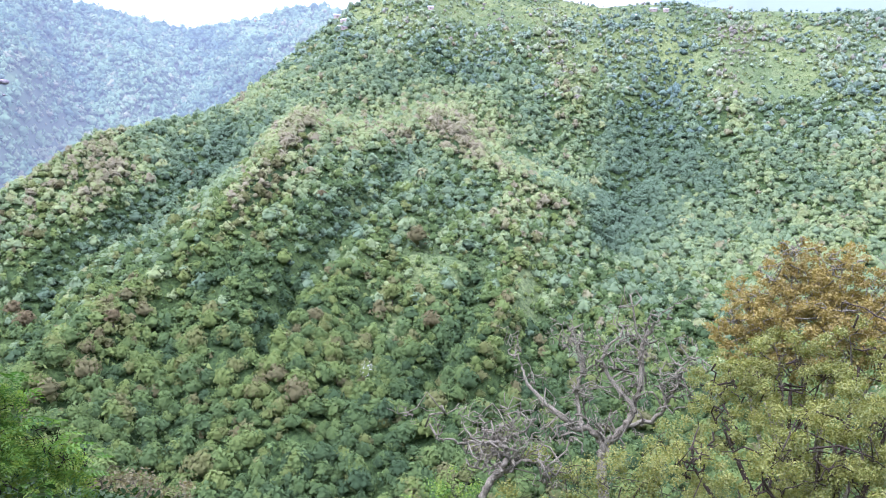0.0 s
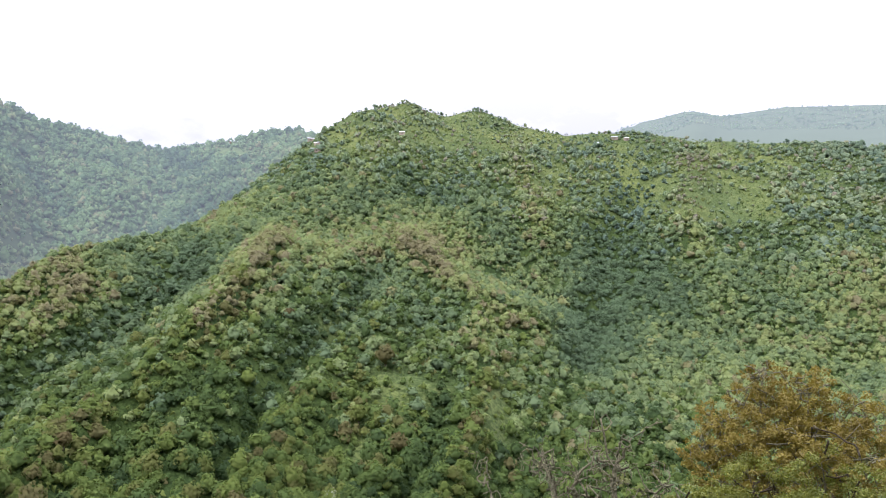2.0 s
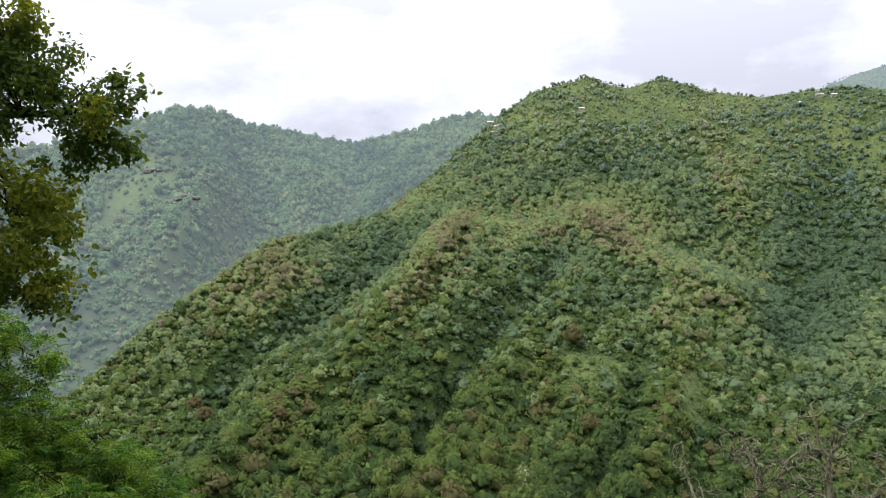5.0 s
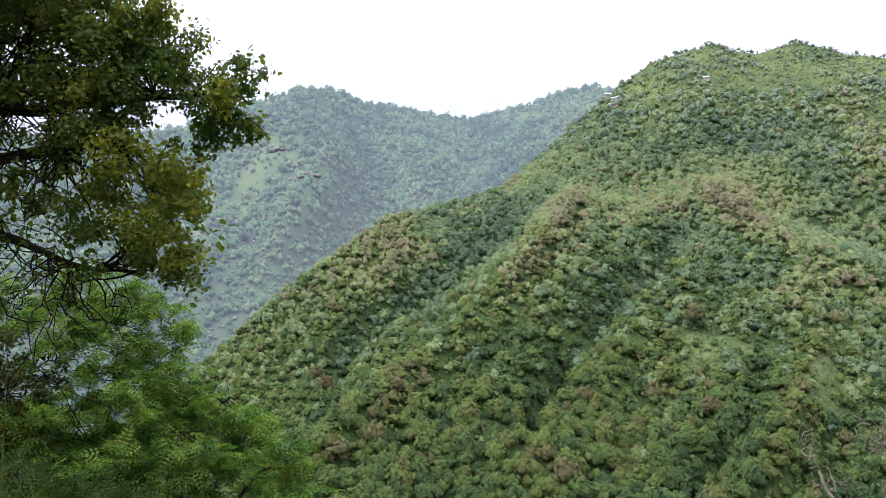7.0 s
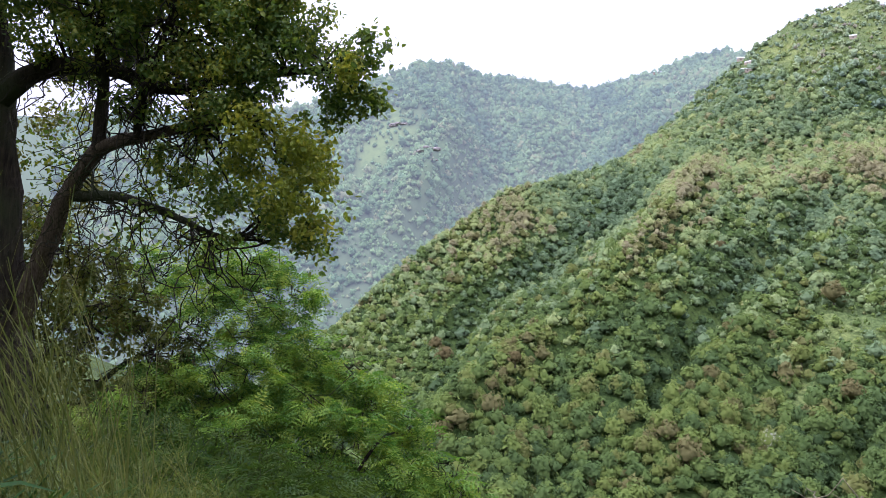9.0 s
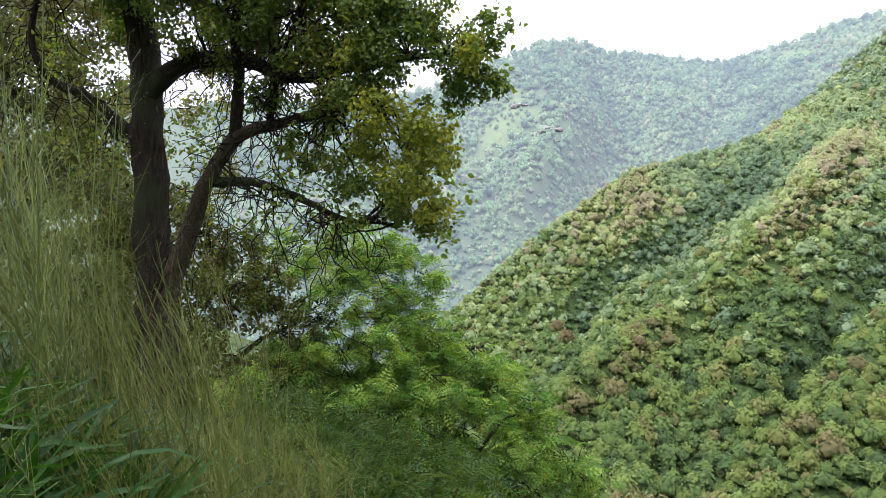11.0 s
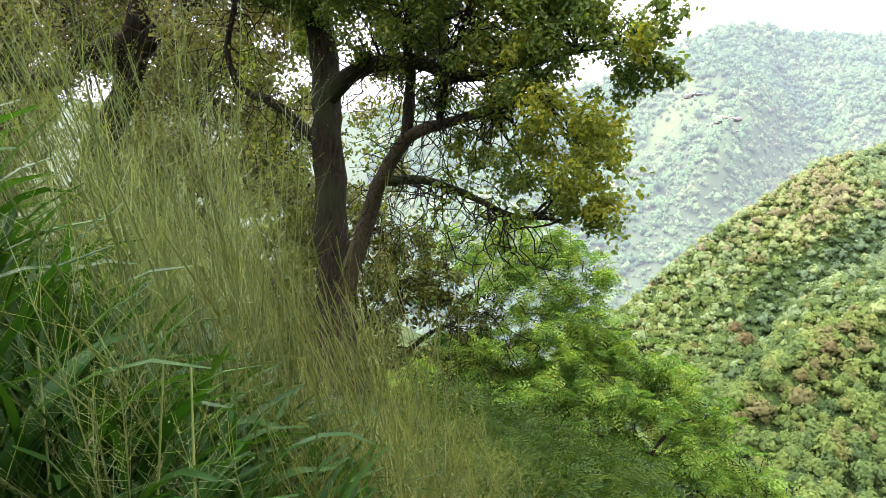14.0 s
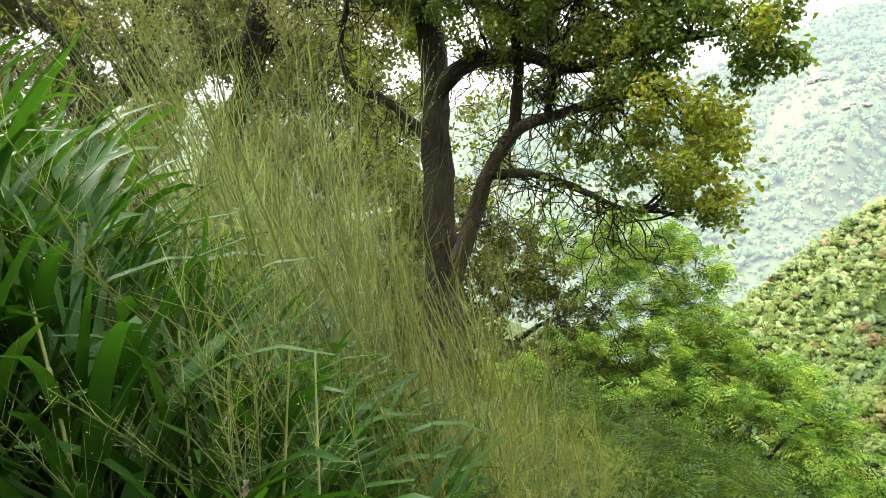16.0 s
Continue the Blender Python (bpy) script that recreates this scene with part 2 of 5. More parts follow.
THICKET_LEAF = leaf_material("thicket_leaf", [(0.1, (0.033, 0.052, 0.010)), (0.5, (0.066, 0.085, 0.016)), (1.0, (0.132, 0.129, 0.030))], 0.45, 0.6, 0.7, gloss=0.2)
SHRUB_LEAF = leaf_material("brown_shrub_leaf", [(0.1, (0.028, 0.043, 0.008)), (0.5, (0.059, 0.077, 0.014)), (1.0, (0.121, 0.120, 0.025))], 0.4, 0.6, 0.9, gloss=0.15)
DRY_LEAF = leaf_material("dry_brown_leaf", [(0.1, (0.085, 0.082, 0.034)), (0.5, (0.140, 0.132, 0.058)), (1.0, (0.205, 0.182, 0.085))], 0.3, 0.7, 0.2, gloss=0.2)
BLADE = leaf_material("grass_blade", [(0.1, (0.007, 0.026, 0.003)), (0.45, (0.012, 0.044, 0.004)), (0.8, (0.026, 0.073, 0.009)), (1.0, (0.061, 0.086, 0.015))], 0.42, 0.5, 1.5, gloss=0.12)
# fine blades and weeds are darkened for the shade deep in the grass
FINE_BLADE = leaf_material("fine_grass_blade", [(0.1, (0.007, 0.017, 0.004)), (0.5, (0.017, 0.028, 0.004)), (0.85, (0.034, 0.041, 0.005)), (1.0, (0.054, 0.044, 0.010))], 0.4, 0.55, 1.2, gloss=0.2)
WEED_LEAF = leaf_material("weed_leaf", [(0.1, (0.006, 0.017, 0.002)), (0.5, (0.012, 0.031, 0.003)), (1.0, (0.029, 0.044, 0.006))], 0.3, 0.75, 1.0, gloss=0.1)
STEM = leaf_material("grass_stem", [(0.1, (0.064, 0.099, 0.028)), (0.5, (0.103, 0.140, 0.045)), (0.8, (0.137, 0.170, 0.059)), (1.0, (0.167, 0.178, 0.070))], 0.4, 0.5, 1.3, gloss=0.2)
DRY_STEM = leaf_material("dry_grass_stem", [(0.1, (0.051, 0.073, 0.015)), (0.45, (0.093, 0.119, 0.026)), (0.75, (0.167, 0.179, 0.053)), (1.0, (0.232, 0.218, 0.083))], 0.4, 0.5, 1.3, gloss=0.2)
BARK = bark_material("dark_bark", (0.005, 0.004, 0.003), (0.036, 0.029, 0.017), 3.2, (0.024, 0.030, 0.011))
BROWN_BARK = bark_material("brown_bark", (0.022, 0.017, 0.010), (0.098, 0.076, 0.046), 6)
PALE_BARK = bark_material("bleached_bark", (0.034, 0.030, 0.019), (0.36, 0.335, 0.20), 5)
WOOD_BARK = bark_material("woodland_bark", (0.05, 0.04, 0.03), (0.16, 0.13, 0.1), 2)
ROOF = plain_material("galvanised_sheet", (0.6, 0.62, 0.64), (0.78, 0.79, 0.8), 2.0, 0.45, 0.3)
HUT_WALL = plain_material("mud_plaster", (0.3, 0.24, 0.18), (0.42, 0.35, 0.28), 1.5, 0.9)
ROCK = plain_material("grey_rock", (0.10, 0.09, 0.085), (0.24, 0.22, 0.2), 0.3, 0.9)


# ---- mesh helpers ----
def mesh_of(name, verts, faces, mat, smooth=False, tint=None, normals=None):
    """A mesh from arrays: verts (n, 3), faces (m, 3 or 4); tint: a value for each vertex."""
    verts, faces = np.asarray(verts, np.float32), np.asarray(faces, np.int32)
    me = bpy.data.meshes.new(name)
    k = faces.shape[1]
    me.vertices.add(len(verts))
    me.vertices.foreach_set("co", verts.ravel())
    me.loops.add(faces.size)
    me.loops.foreach_set("vertex_index", faces.ravel())
    me.polygons.add(len(faces))
    me.polygons.foreach_set("loop_start", np.arange(0, faces.size, k, dtype=np.int32))
    me.polygons.foreach_set("use_smooth", np.full(len(faces), smooth))
    if tint is not None:
        me.attributes.new("tint", "FLOAT", "POINT").data.foreach_set("value", np.asarray(tint, np.float32))
    if normals is not None:
        me.attributes.new("custom_normal", "FLOAT_VECTOR", "POINT").data.foreach_set("vector", np.asarray(normals, np.float32).ravel())
    me.materials.append(mat)
    me.update(calc_edges=True)
    return me


def part(name, me, parent, label=""):
    ob = new(name, me)
    ob.parent = parent
    return tagged(ob, label)


def thing(name, place, label, category, group="", kind=""):
    ob = new(name)
    ob.location = place
    return tagged(ob, label, category, group, kind)


def rotations(rng, normals, spread):
    """Frames whose z lies near the normals, turned at random about them."""
    n = normals + rng.normal(0, spread, normals.shape)
    n /= np.linalg.norm(n, axis=1, keepdims=True) + 1e-9
    a = rng.normal(0, 1, normals.shape)
    x = np.cross(a, n)
    x /= np.linalg.norm(x, axis=1, keepdims=True) + 1e-9
    return np.stack([x, np.cross(n, x), n], axis=2)


def scatter(tv, tf, places, rots, sizes):
    """Copies of a small template joined into arrays."""
    n, k = len(places), len(tv)
    v = np.einsum("nij,kj->nki", rots, tv) * np.asarray(sizes)[:, None, None] + places[:, None, :]
    f = tf[None] + (np.arange(n) * k)[:, None, None]
    return v.reshape(-1, 3), f.reshape(-1, tf.shape[1])


def join(pieces):
    vs, fs, base = [], [], 0
    for v, f in pieces:
        vs.append(v)
        fs.append(np.asarray(f) + base)
        base += len(v)
    return np.concatenate(vs), np.concatenate(fs)


def tube(points, radii, sides=7, rng=None, rough=0.0):
    """A tapered limb along points, closed at its tip."""
    pts = [Vector(p) for p in points]
    v, f = [], []
    up = Vector((0.3, 0.2, 0.9))
    for i, p in enumerate(pts):
        d = (pts[min(i + 1, len(pts) - 1)] - pts[max(i - 1, 0)]).normalized()
        x = d.cross(up)
        if x.length < 0.05:
            x = d.cross(Vector((1, 0, 0)))
        x.normalize()
        y = d.cross(x)
        for s in range(sides):
            a = 2 * math.pi * s / sides
            r = radii[i] * (1 + (rng.uniform(-rough, rough) if rng is not None else 0))
            v.append(p + (x * math.cos(a) + y * math.sin(a)) * r)
    for i in range(len(pts) - 1):
        for s in range(sides):
            t = (s + 1) % sides
            f.append((i * sides + s, i * sides + t, (i + 1) * sides + t, (i + 1) * sides + s))
    return np.array([tuple(q) for q in v]), np.array(f)


def curve_points(ctrl, n):
    """A smooth line through control points."""
    c = np.array([tuple(p) for p in ctrl], float)
    c = np.concatenate([[2 * c[0] - c[1]], c, [2 * c[-1] - c[-2]]])
    out = []
    for u in np.linspace(0, len(c) - 3 - 1e-6, n):
        i = int(u)
        t = u - i
        p0, p1, p2, p3 = c[i:i + 4]
        out.append(0.5 * (2 * p1 + (p2 - p0) * t + (2 * p0 - 5 * p1 + 4 * p2 - p3) * t * t + (3 * p1 - p0 - 3 * p2 + p3) * t ** 3))
    return np.array(out)


LEAF_V = np.array([(0, 0, 0), (0.3, 0.28, 0.07), (0.26, 0.68, 0.06), (0, 1, -0.06), (-0.26, 0.68, 0.06), (-0.3, 0.28, 0.07)], float)
LEAF_F = np.array([(0, 1, 2), (0, 2, 3), (0, 3, 4), (0, 4, 5)])
SMALL_V = np.array([(0, 0, 0), (0.3, 0.5, 0.05), (0, 1, -0.05), (-0.3, 0.5, 0.05)], float)
SMALL_F = np.array([(0, 1, 2), (0, 2, 3)])


def frond_template(pairs):
    """A feathery leaf: a rachis with narrow pinnae to both sides, drooping."""
    v, f = [], []
    for i in range(pairs + 1):
        u = i / pairs
        v.append((0, u, -0.35 * u * u))
    for i in range(pairs):
        u = (i + 0.7) / pairs
        z = -0.35 * u * u
        ln = 0.34 * math.sin(math.pi * min(1, u * 0.8 + 0.18))
        for s in (-1, 1):
            b = len(v)
            v += [(s * ln * 0.5, u + 0.13, z + 0.02), (s * ln, u + 0.13, z - 0.06), (s * ln * 0.55, u - 0.01, z)]
            f += [(i + 1, b, b + 1), (i + 1, b + 1, b + 2)]
    for i in range(1, pairs):
        f.append((i, i + 1, len(v)))
        v.append((0.012, (i + 0.5) / pairs, -0.35 * ((i + 0.5) / pairs) ** 2))
    return np.array(v), np.array(f)


FROND_V, FROND_F = frond_template(5)


def blob_places(rng, centre, radius, count, hollow=0.35):
    """Places and outward normals in a lumpy ball of leaves, thicker towards its skin and upper side."""
    d = rng.normal(0, 1, (count, 3))
    d /= np.linalg.norm(d, axis=1, keepdims=True)
    lump = 0.82 + 0.3 * np.sin(d[:, 0] * 5 + centre[0] * 3) * np.sin(d[:, 1] * 4 + centre[1]) * np.cos(d[:, 2] * 5 + centre[2] * 2)
    r = radius * lump * (hollow + (1 - hollow) * rng.random(count) ** 0.45)
    return np.asarray(centre) + d * r[:, None], d


# ---- the lie of the land ----
AZ_M = [-180, -90, -60, -36, -28.5, -22.3, -17, -12.2, -8.5, -5.4, -2.9, 0.6, 4.5, 7.9, 10, 12.4, 14.7, 17, 20.4, 24.8, 27.2, 30.6, 34.2, 38, 45, 60, 90, 180]
EL_M = [20, 10, 11, 13.7, 15.2, 16.0, 17.1, 17.2, 18.1, 19.4, 18.9, 19.9, 19.2, 17.0, 15.3, 13.2, 11.3, 9.8, 9.0, 8.1, 6.6, 4.0, 1.2, -2.8, -8, -12, -6, 20]
R_M = [500, 700, 900, 1000, 980, 960, 940, 930, 930, 940, 930, 920, 880, 800, 770, 710, 640, 570, 520, 470, 445, 420, 395, 370, 330, 300, 240, 500]
AZ_K = [-180, -60, -36, -25, -17, -11.4, -7.8, -3.7, 1.1, 3.7, 6.9, 10.4, 13.9, 18, 25, 35, 50, 180]
EL_K = [10, -4, -4, -2.5, -1.0, 1.0, 3.7, 6.0, 8.6, 9.2, 9.2, 8.9, 7.5, 4.5, 0, -7, -14, 10]
R_K = [300, 420, 430, 450, 450, 450, 460, 470, 480, 490, 480, 460, 430, 400, 360, 320, 260, 300]
AZ_L = [-180, -90, -36, -28.3, -27, -23.8, -21.7, -18.5, -16.5, -12, 0, 8, 8.9, 11.3, 14.4, 17.4, 19.5, 21.6, 23.7, 26.9, 29.6, 31.8, 34.2, 38, 41, 46, 60, 80, 110, 180]
EL_L = [12, 14, 16.6, 17.6, 17.6, 17.5, 18.2, 17.7, 17.2, 14, 14, 17.1, 17.5, 17.1, 16.2, 15.4, 15.2, 15.5, 15.9, 16.3, 17.1, 17.2, 16.4, 14.8, 13.4, 12.4, 11, 10, 12, 12]
R_L = [2400, 2600, 2600, 2600, 2600, 2600, 2600, 2600, 2500, 2300, 1500, 1200, 1200, 1230, 1260, 1280, 1280, 1260, 1220, 1180, 1120, 1080, 1050, 1020, 1000, 980, 980, 980, 1200, 2400]
AZ_V = [-180, -120, -80, -40, 40, 60, 90, 130, 180]
Z_V = [70, 30, -40, -84, -86, -72, -40, 30, 70]


def near_slope(x, y):
    """The bank under the camera, which falls away to the front and right."""
    d = (x * math.sin(radians(18)) + y * math.cos(radians(18))) - 1.6
    fall = np.clip(d, 0, None)
    s = fall * fall / (fall + 3.0)
    back = np.clip(-d, 0, None)
    return -0.47 * s + 0.10 * back + 0.05 * np.clip(-x - 2, 0, None)


def value_noise(x, y, scale, seed, octaves=3):
    out, amp, tot = 0.0, 1.0, 0.0
    for o in range(octaves):
        k = seed * 7.3 + o * 3.1
        s = scale / 2 ** o
        out = out + amp * (np.sin(x / s * 2.1 + k + 1.7 * np.sin(y / s * 1.3 + k * 2)) * np.cos(y / s * 1.9 - k + 1.4 * np.sin(x / s * 1.1 - k)))
        tot += amp
        amp *= 0.5
    return out / tot


def polar(x, y):
    return np.degrees(np.arctan2(-x, y)), np.hypot(x, y)


def gully_shape(az, r):
    """Spurs (+) and gullies (-) that run down the facing slope."""
    u = np.radians(az) * 430
    return value_noise(u + 0.10 * r, r * 0.3, 52, 1, 3)


RELIEF = [  # spurs and gullies of the facing slope: rise in metres, half-width, and their line as bearing and elevation
    (-11, 1.4, [(15.9, 6.6), (21, 3), (26, 0), (29, -4)]),
    (-10, 1.3, [(1.5, 7.5), (4.5, 4.5), (7.5, 1.5), (11, -3), (14, -8)]),
    (-12, 1.6, [(-17, 12), (-15.5, 8), (-14.5, 4), (-13, 0)]),
    (-7, 1.0, [(-2, -4), (-1, -8), (2, -12)]),
    (10, 1.3, [(10.4, 9.0), (14, 3.5), (18.5, -1.5), (25, -7), (29, -11)]),
    (9, 1.3, [(0, 8.5), (-3, 6), (-6, 3.5), (-10, 1.5)]),
    (7, 1.1, [(24.5, 8), (24.2, 4), (26, 1.5)]),
    (8, 1.2, [(-5, 1), (-6, -3), (-5, -7), (-3, -11)]),
    (10, 1.6, [(-22, 14), (-21, 9), (-23, 4)]),
    (9, 1.3, [(-8, 16), (-9.5, 12.5), (-10.5, 9)]),
]


FAR_RELIEF = [  # the same for the mountains beyond
    (34, 1.7, [(33.8, 15.6), (31.4, 13.2), (30.0, 10.6), (31.0, 7.5), (33, 5)]),
    (-32, 1.7, [(27.5, 14.2), (26, 12), (26.6, 9.5), (28.5, 7)]),
    (20, 1.2, [(22.5, 15), (22.5, 12.5), (21.5, 11)]),
    (-20, 1.0, [(18.6, 14.5), (18, 12.5), (19, 11)]),
    (22, 1.2, [(13.5, 15.3), (14.5, 13.4), (16, 12)]),
    (-20, 1.3, [(38, 12), (36, 8.5), (35, 5.5)]),
    (35, 1.5, [(-24, 17), (-22, 15.5)]),
]


def relief(az, el, table=RELIEF):
    """Spurs (+) and gullies (-) of a slope, in metres."""
    out = np.zeros_like(az)
    for rise, width, line in table:
        best = np.full_like(az, 99.0)
        for (a0, e0), (a1, e1) in zip(line, line[1:]):
            da, de = a1 - a0, e1 - e0
            t = np.clip(((az - a0) * da + (el - e0) * de) / (da * da + de * de), 0, 1)
            best = np.minimum(best, np.hypot(az - a0 - t * da, el - e0 - t * de))
        out = out + rise * np.exp(-(best / width) ** 2)
    return out


def height(x, y):
    """The ground's height at plan places (arrays)."""
    x, y = np.asarray(x, float), np.asarray(y, float)
    az, r = polar(x, y)
    tan = lambda e: np.tan(np.radians(e))
    rm, rk, rl = np.interp(az, AZ_M, R_M), np.interp(az, AZ_K, R_K), np.interp(az, AZ_L, R_L)
    zm = EYE + rm * tan(np.interp(az, AZ_M, EL_M)) - 5
    zk = EYE + rk * tan(np.interp(az, AZ_K, EL_K)) - 5
    zl = EYE + rl * tan(np.interp(az, AZ_L, EL_L)) - 4
    rk = np.minimum(rk, rm - 60)
    zk = np.minimum(zk, zm - 8)
    zv = np.interp(az, AZ_V, Z_V)
    knots_r = [np.full_like(r, 45.0), np.minimum(190.0, rk - 40), rk, rk + 0.18 * (rm - rk), rm, rm + 0.3 * (rl - rm), rl, rl + 700, np.full_like(r, 4800.0)]
    x45, y45 = -np.sin(np.radians(az)) * 45, np.cos(np.radians(az)) * 45
    knots_z = [near_slope(x45, y45), zv, zk, zk + 0.10 * (zm - zk), zm, np.minimum(zm, zl) - 40, zl, zl * 0.55, np.zeros_like(r)]
    z = near_slope(x, y)
    for i in range(len(knots_r) - 1):
        a, b = knots_r[i], knots_r[i + 1]
        t = np.clip((r - a) / (b - a), 0, 1)
        z = np.where(r > a, knots_z[i] + (knots_z[i + 1] - knots_z[i]) * t, z)
    lines = np.where((r > 190) & (r < rm), relief(az, np.degrees(np.arctan2(z - EYE, np.maximum(r, 1)))), 0)
    z = z + lines * (1 - np.exp(-((r - rm) / 70) ** 2)) * np.clip((r - 190) / 60, 0, 1)
    lines = np.where(r > rm + 60, relief(az, np.degrees(np.arctan2(z - EYE, np.maximum(r, 1))), FAR_RELIEF), 0)
    z = z + lines * (1 - np.exp(-((r - rl) / 160) ** 2)) * np.clip((r - rm - 60) / 150, 0, 1) * (r < rl)
    calm = (1 - np.exp(-((r - rm) / 90) ** 2)) * (1 - np.exp(-((r - rl) / 160) ** 2)) * np.clip((r - 60) / 200, 0, 1)
    amp = np.where(r < rm, 8.0, 13.0) * np.clip((4500 - r) / 500, 0, 1)
    gully = np.where(r < rm, gully_shape(az, r), value_noise(x, y, 130, 4, 4))
    small = np.clip((r - 4) / 20, 0, 1) * 0.25 * value_noise(x, y, 2.6, 2, 3)
    return z + calm * amp * gully + small


def openness(x, y):
    """How grassy the slope is, 0 in closed wood to 1 in open grass."""
    az, r = polar(x, y)
    z = height(x, y)
    el = np.degrees(np.arctan2(z - EYE, r))
    o = -0.1 + 0.3 * value_noise(x, y, 95, 5, 3) + 0.26 * value_noise(x, y, 28, 6, 2)
    rm = np.interp(az, AZ_M, R_M)
    o += 0.7 * np.clip((el - 13.5) / 4, 0, 1) * (r < rm + 40) * (az < 12)
    o += 0.8 * np.exp(-((az + 23) / 9) ** 2 - ((el - 12) / 3.6) ** 2)
    for a, e, sa, se, w in ((0.5, -2.5, 3.0, 2.2, 1.0), (-6.5, -4.5, 1.8, 2.5, 1.1), (4.0, -7.5, 1.0, 2.0, 0.9), (-10.5, 13, 2, 2, 0.5), (23.5, 8.2, 2.5, 0.8, 0.5), (32.5, 12, 3.5, 3.5, 0.6), (31, 10.8, 1.0, 0.8, 0.8), (10.5, 13.5, 1.5, 2.5, 0.4)):
        o += w * np.exp(-((az - a) / sa) ** 2 - ((el - e) / se) ** 2) * (r < 1700)
    o -= 0.6 * np.exp(-((az + 14) / 5) ** 2 - ((el - 4) / 4) ** 2) + 0.4 * np.exp(-((az - 3) / 9) ** 2 - ((el - 12.2) / 1.6) ** 2)
    o -= 0.3 * np.clip((az - 22) / 6, 0, 1)
    far = -0.15 + 0.25 * value_noise(x, y, 70, 5, 3)
    for a, e, sa, se, w in ((33.6, 12.4, 2.4, 2.4, 0.75), (31.5, 8.6, 1.8, 2.0, 0.65), (30.4, 10.7, 0.7, 0.6, 1.0), (13.6, 15.3, 2.3, 0.45, 1.0), (24.5, 12.6, 0.8, 0.4, 0.6), (36, 9.5, 2, 2, 0.5)):
        far = far + w * np.exp(-((az - a) / sa) ** 2 - ((el - e) / se) ** 2)
    o = np.where(r > rm + 60, far, o) - 0.12 * (r < 270)
    return o, az, r, el


az_grid = np.concatenate([np.arange(-180, -48, 4.0), np.arange(-48, 108, 0.65), np.arange(108, 180, 4.0)])
r_grid = np.concatenate([np.linspace(0, 12, 36), np.geomspace(12.5, 190, 40), np.geomspace(194, 1200, 110), np.geomspace(1215, 4800, 60)])
aa, rr = np.meshgrid(np.radians(az_grid), r_grid, indexing="ij")
gx, gy = -np.sin(aa) * rr, np.cos(aa) * rr
gz = height(gx, gy)
na, nr = gx.shape
ia, ir = np.meshgrid(np.arange(na), np.arange(nr - 1), indexing="ij")
ib = (ia + 1) % na
quads = np.stack([ia * nr + ir, ia * nr + ir + 1, ib * nr + ir + 1, ib * nr + ir], -1).reshape(-1, 4)
ground_v = np.stack([gx, gy, gz], -1).reshape(-1, 3)
quad_az, quad_r = polar(ground_v[quads].mean(1)[:, 0], ground_v[quads].mean(1)[:, 1])
beyond = quad_r > np.interp(quad_az, AZ_M, R_M) + 60
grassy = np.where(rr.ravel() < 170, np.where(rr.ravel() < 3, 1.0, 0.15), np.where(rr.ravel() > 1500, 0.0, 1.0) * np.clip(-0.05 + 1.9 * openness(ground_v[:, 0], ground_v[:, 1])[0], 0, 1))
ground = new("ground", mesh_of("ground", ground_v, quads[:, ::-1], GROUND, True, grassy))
ground.data.materials.append(FAR_SLOPE)
ground.data.polygons.foreach_set("material_index", beyond.astype(np.int32))
tagged(ground, "green grassy valley sides and pale mountain slopes beyond", "ground", kind="structure")


# ---- the woods on the slopes ----
OCTA_V = np.array([(1, 0, 0), (0, 1, 0), (-1, 0, 0), (0, -1, 0), (0, 0, 1), (0, 0, -1)], float)
OCTA_F = np.array([(0, 1, 4), (1, 2, 4), (2, 3, 4), (3, 0, 4), (1, 0, 5), (2, 1, 5), (3, 2, 5), (0, 3, 5)])
SPRAY_V = np.array([(-0.62, -0.34, 0), (0.55, -0.42, 0.08), (0.1, 0.7, -0.06)])
SPRAY_F = np.array([(0, 1, 2)])


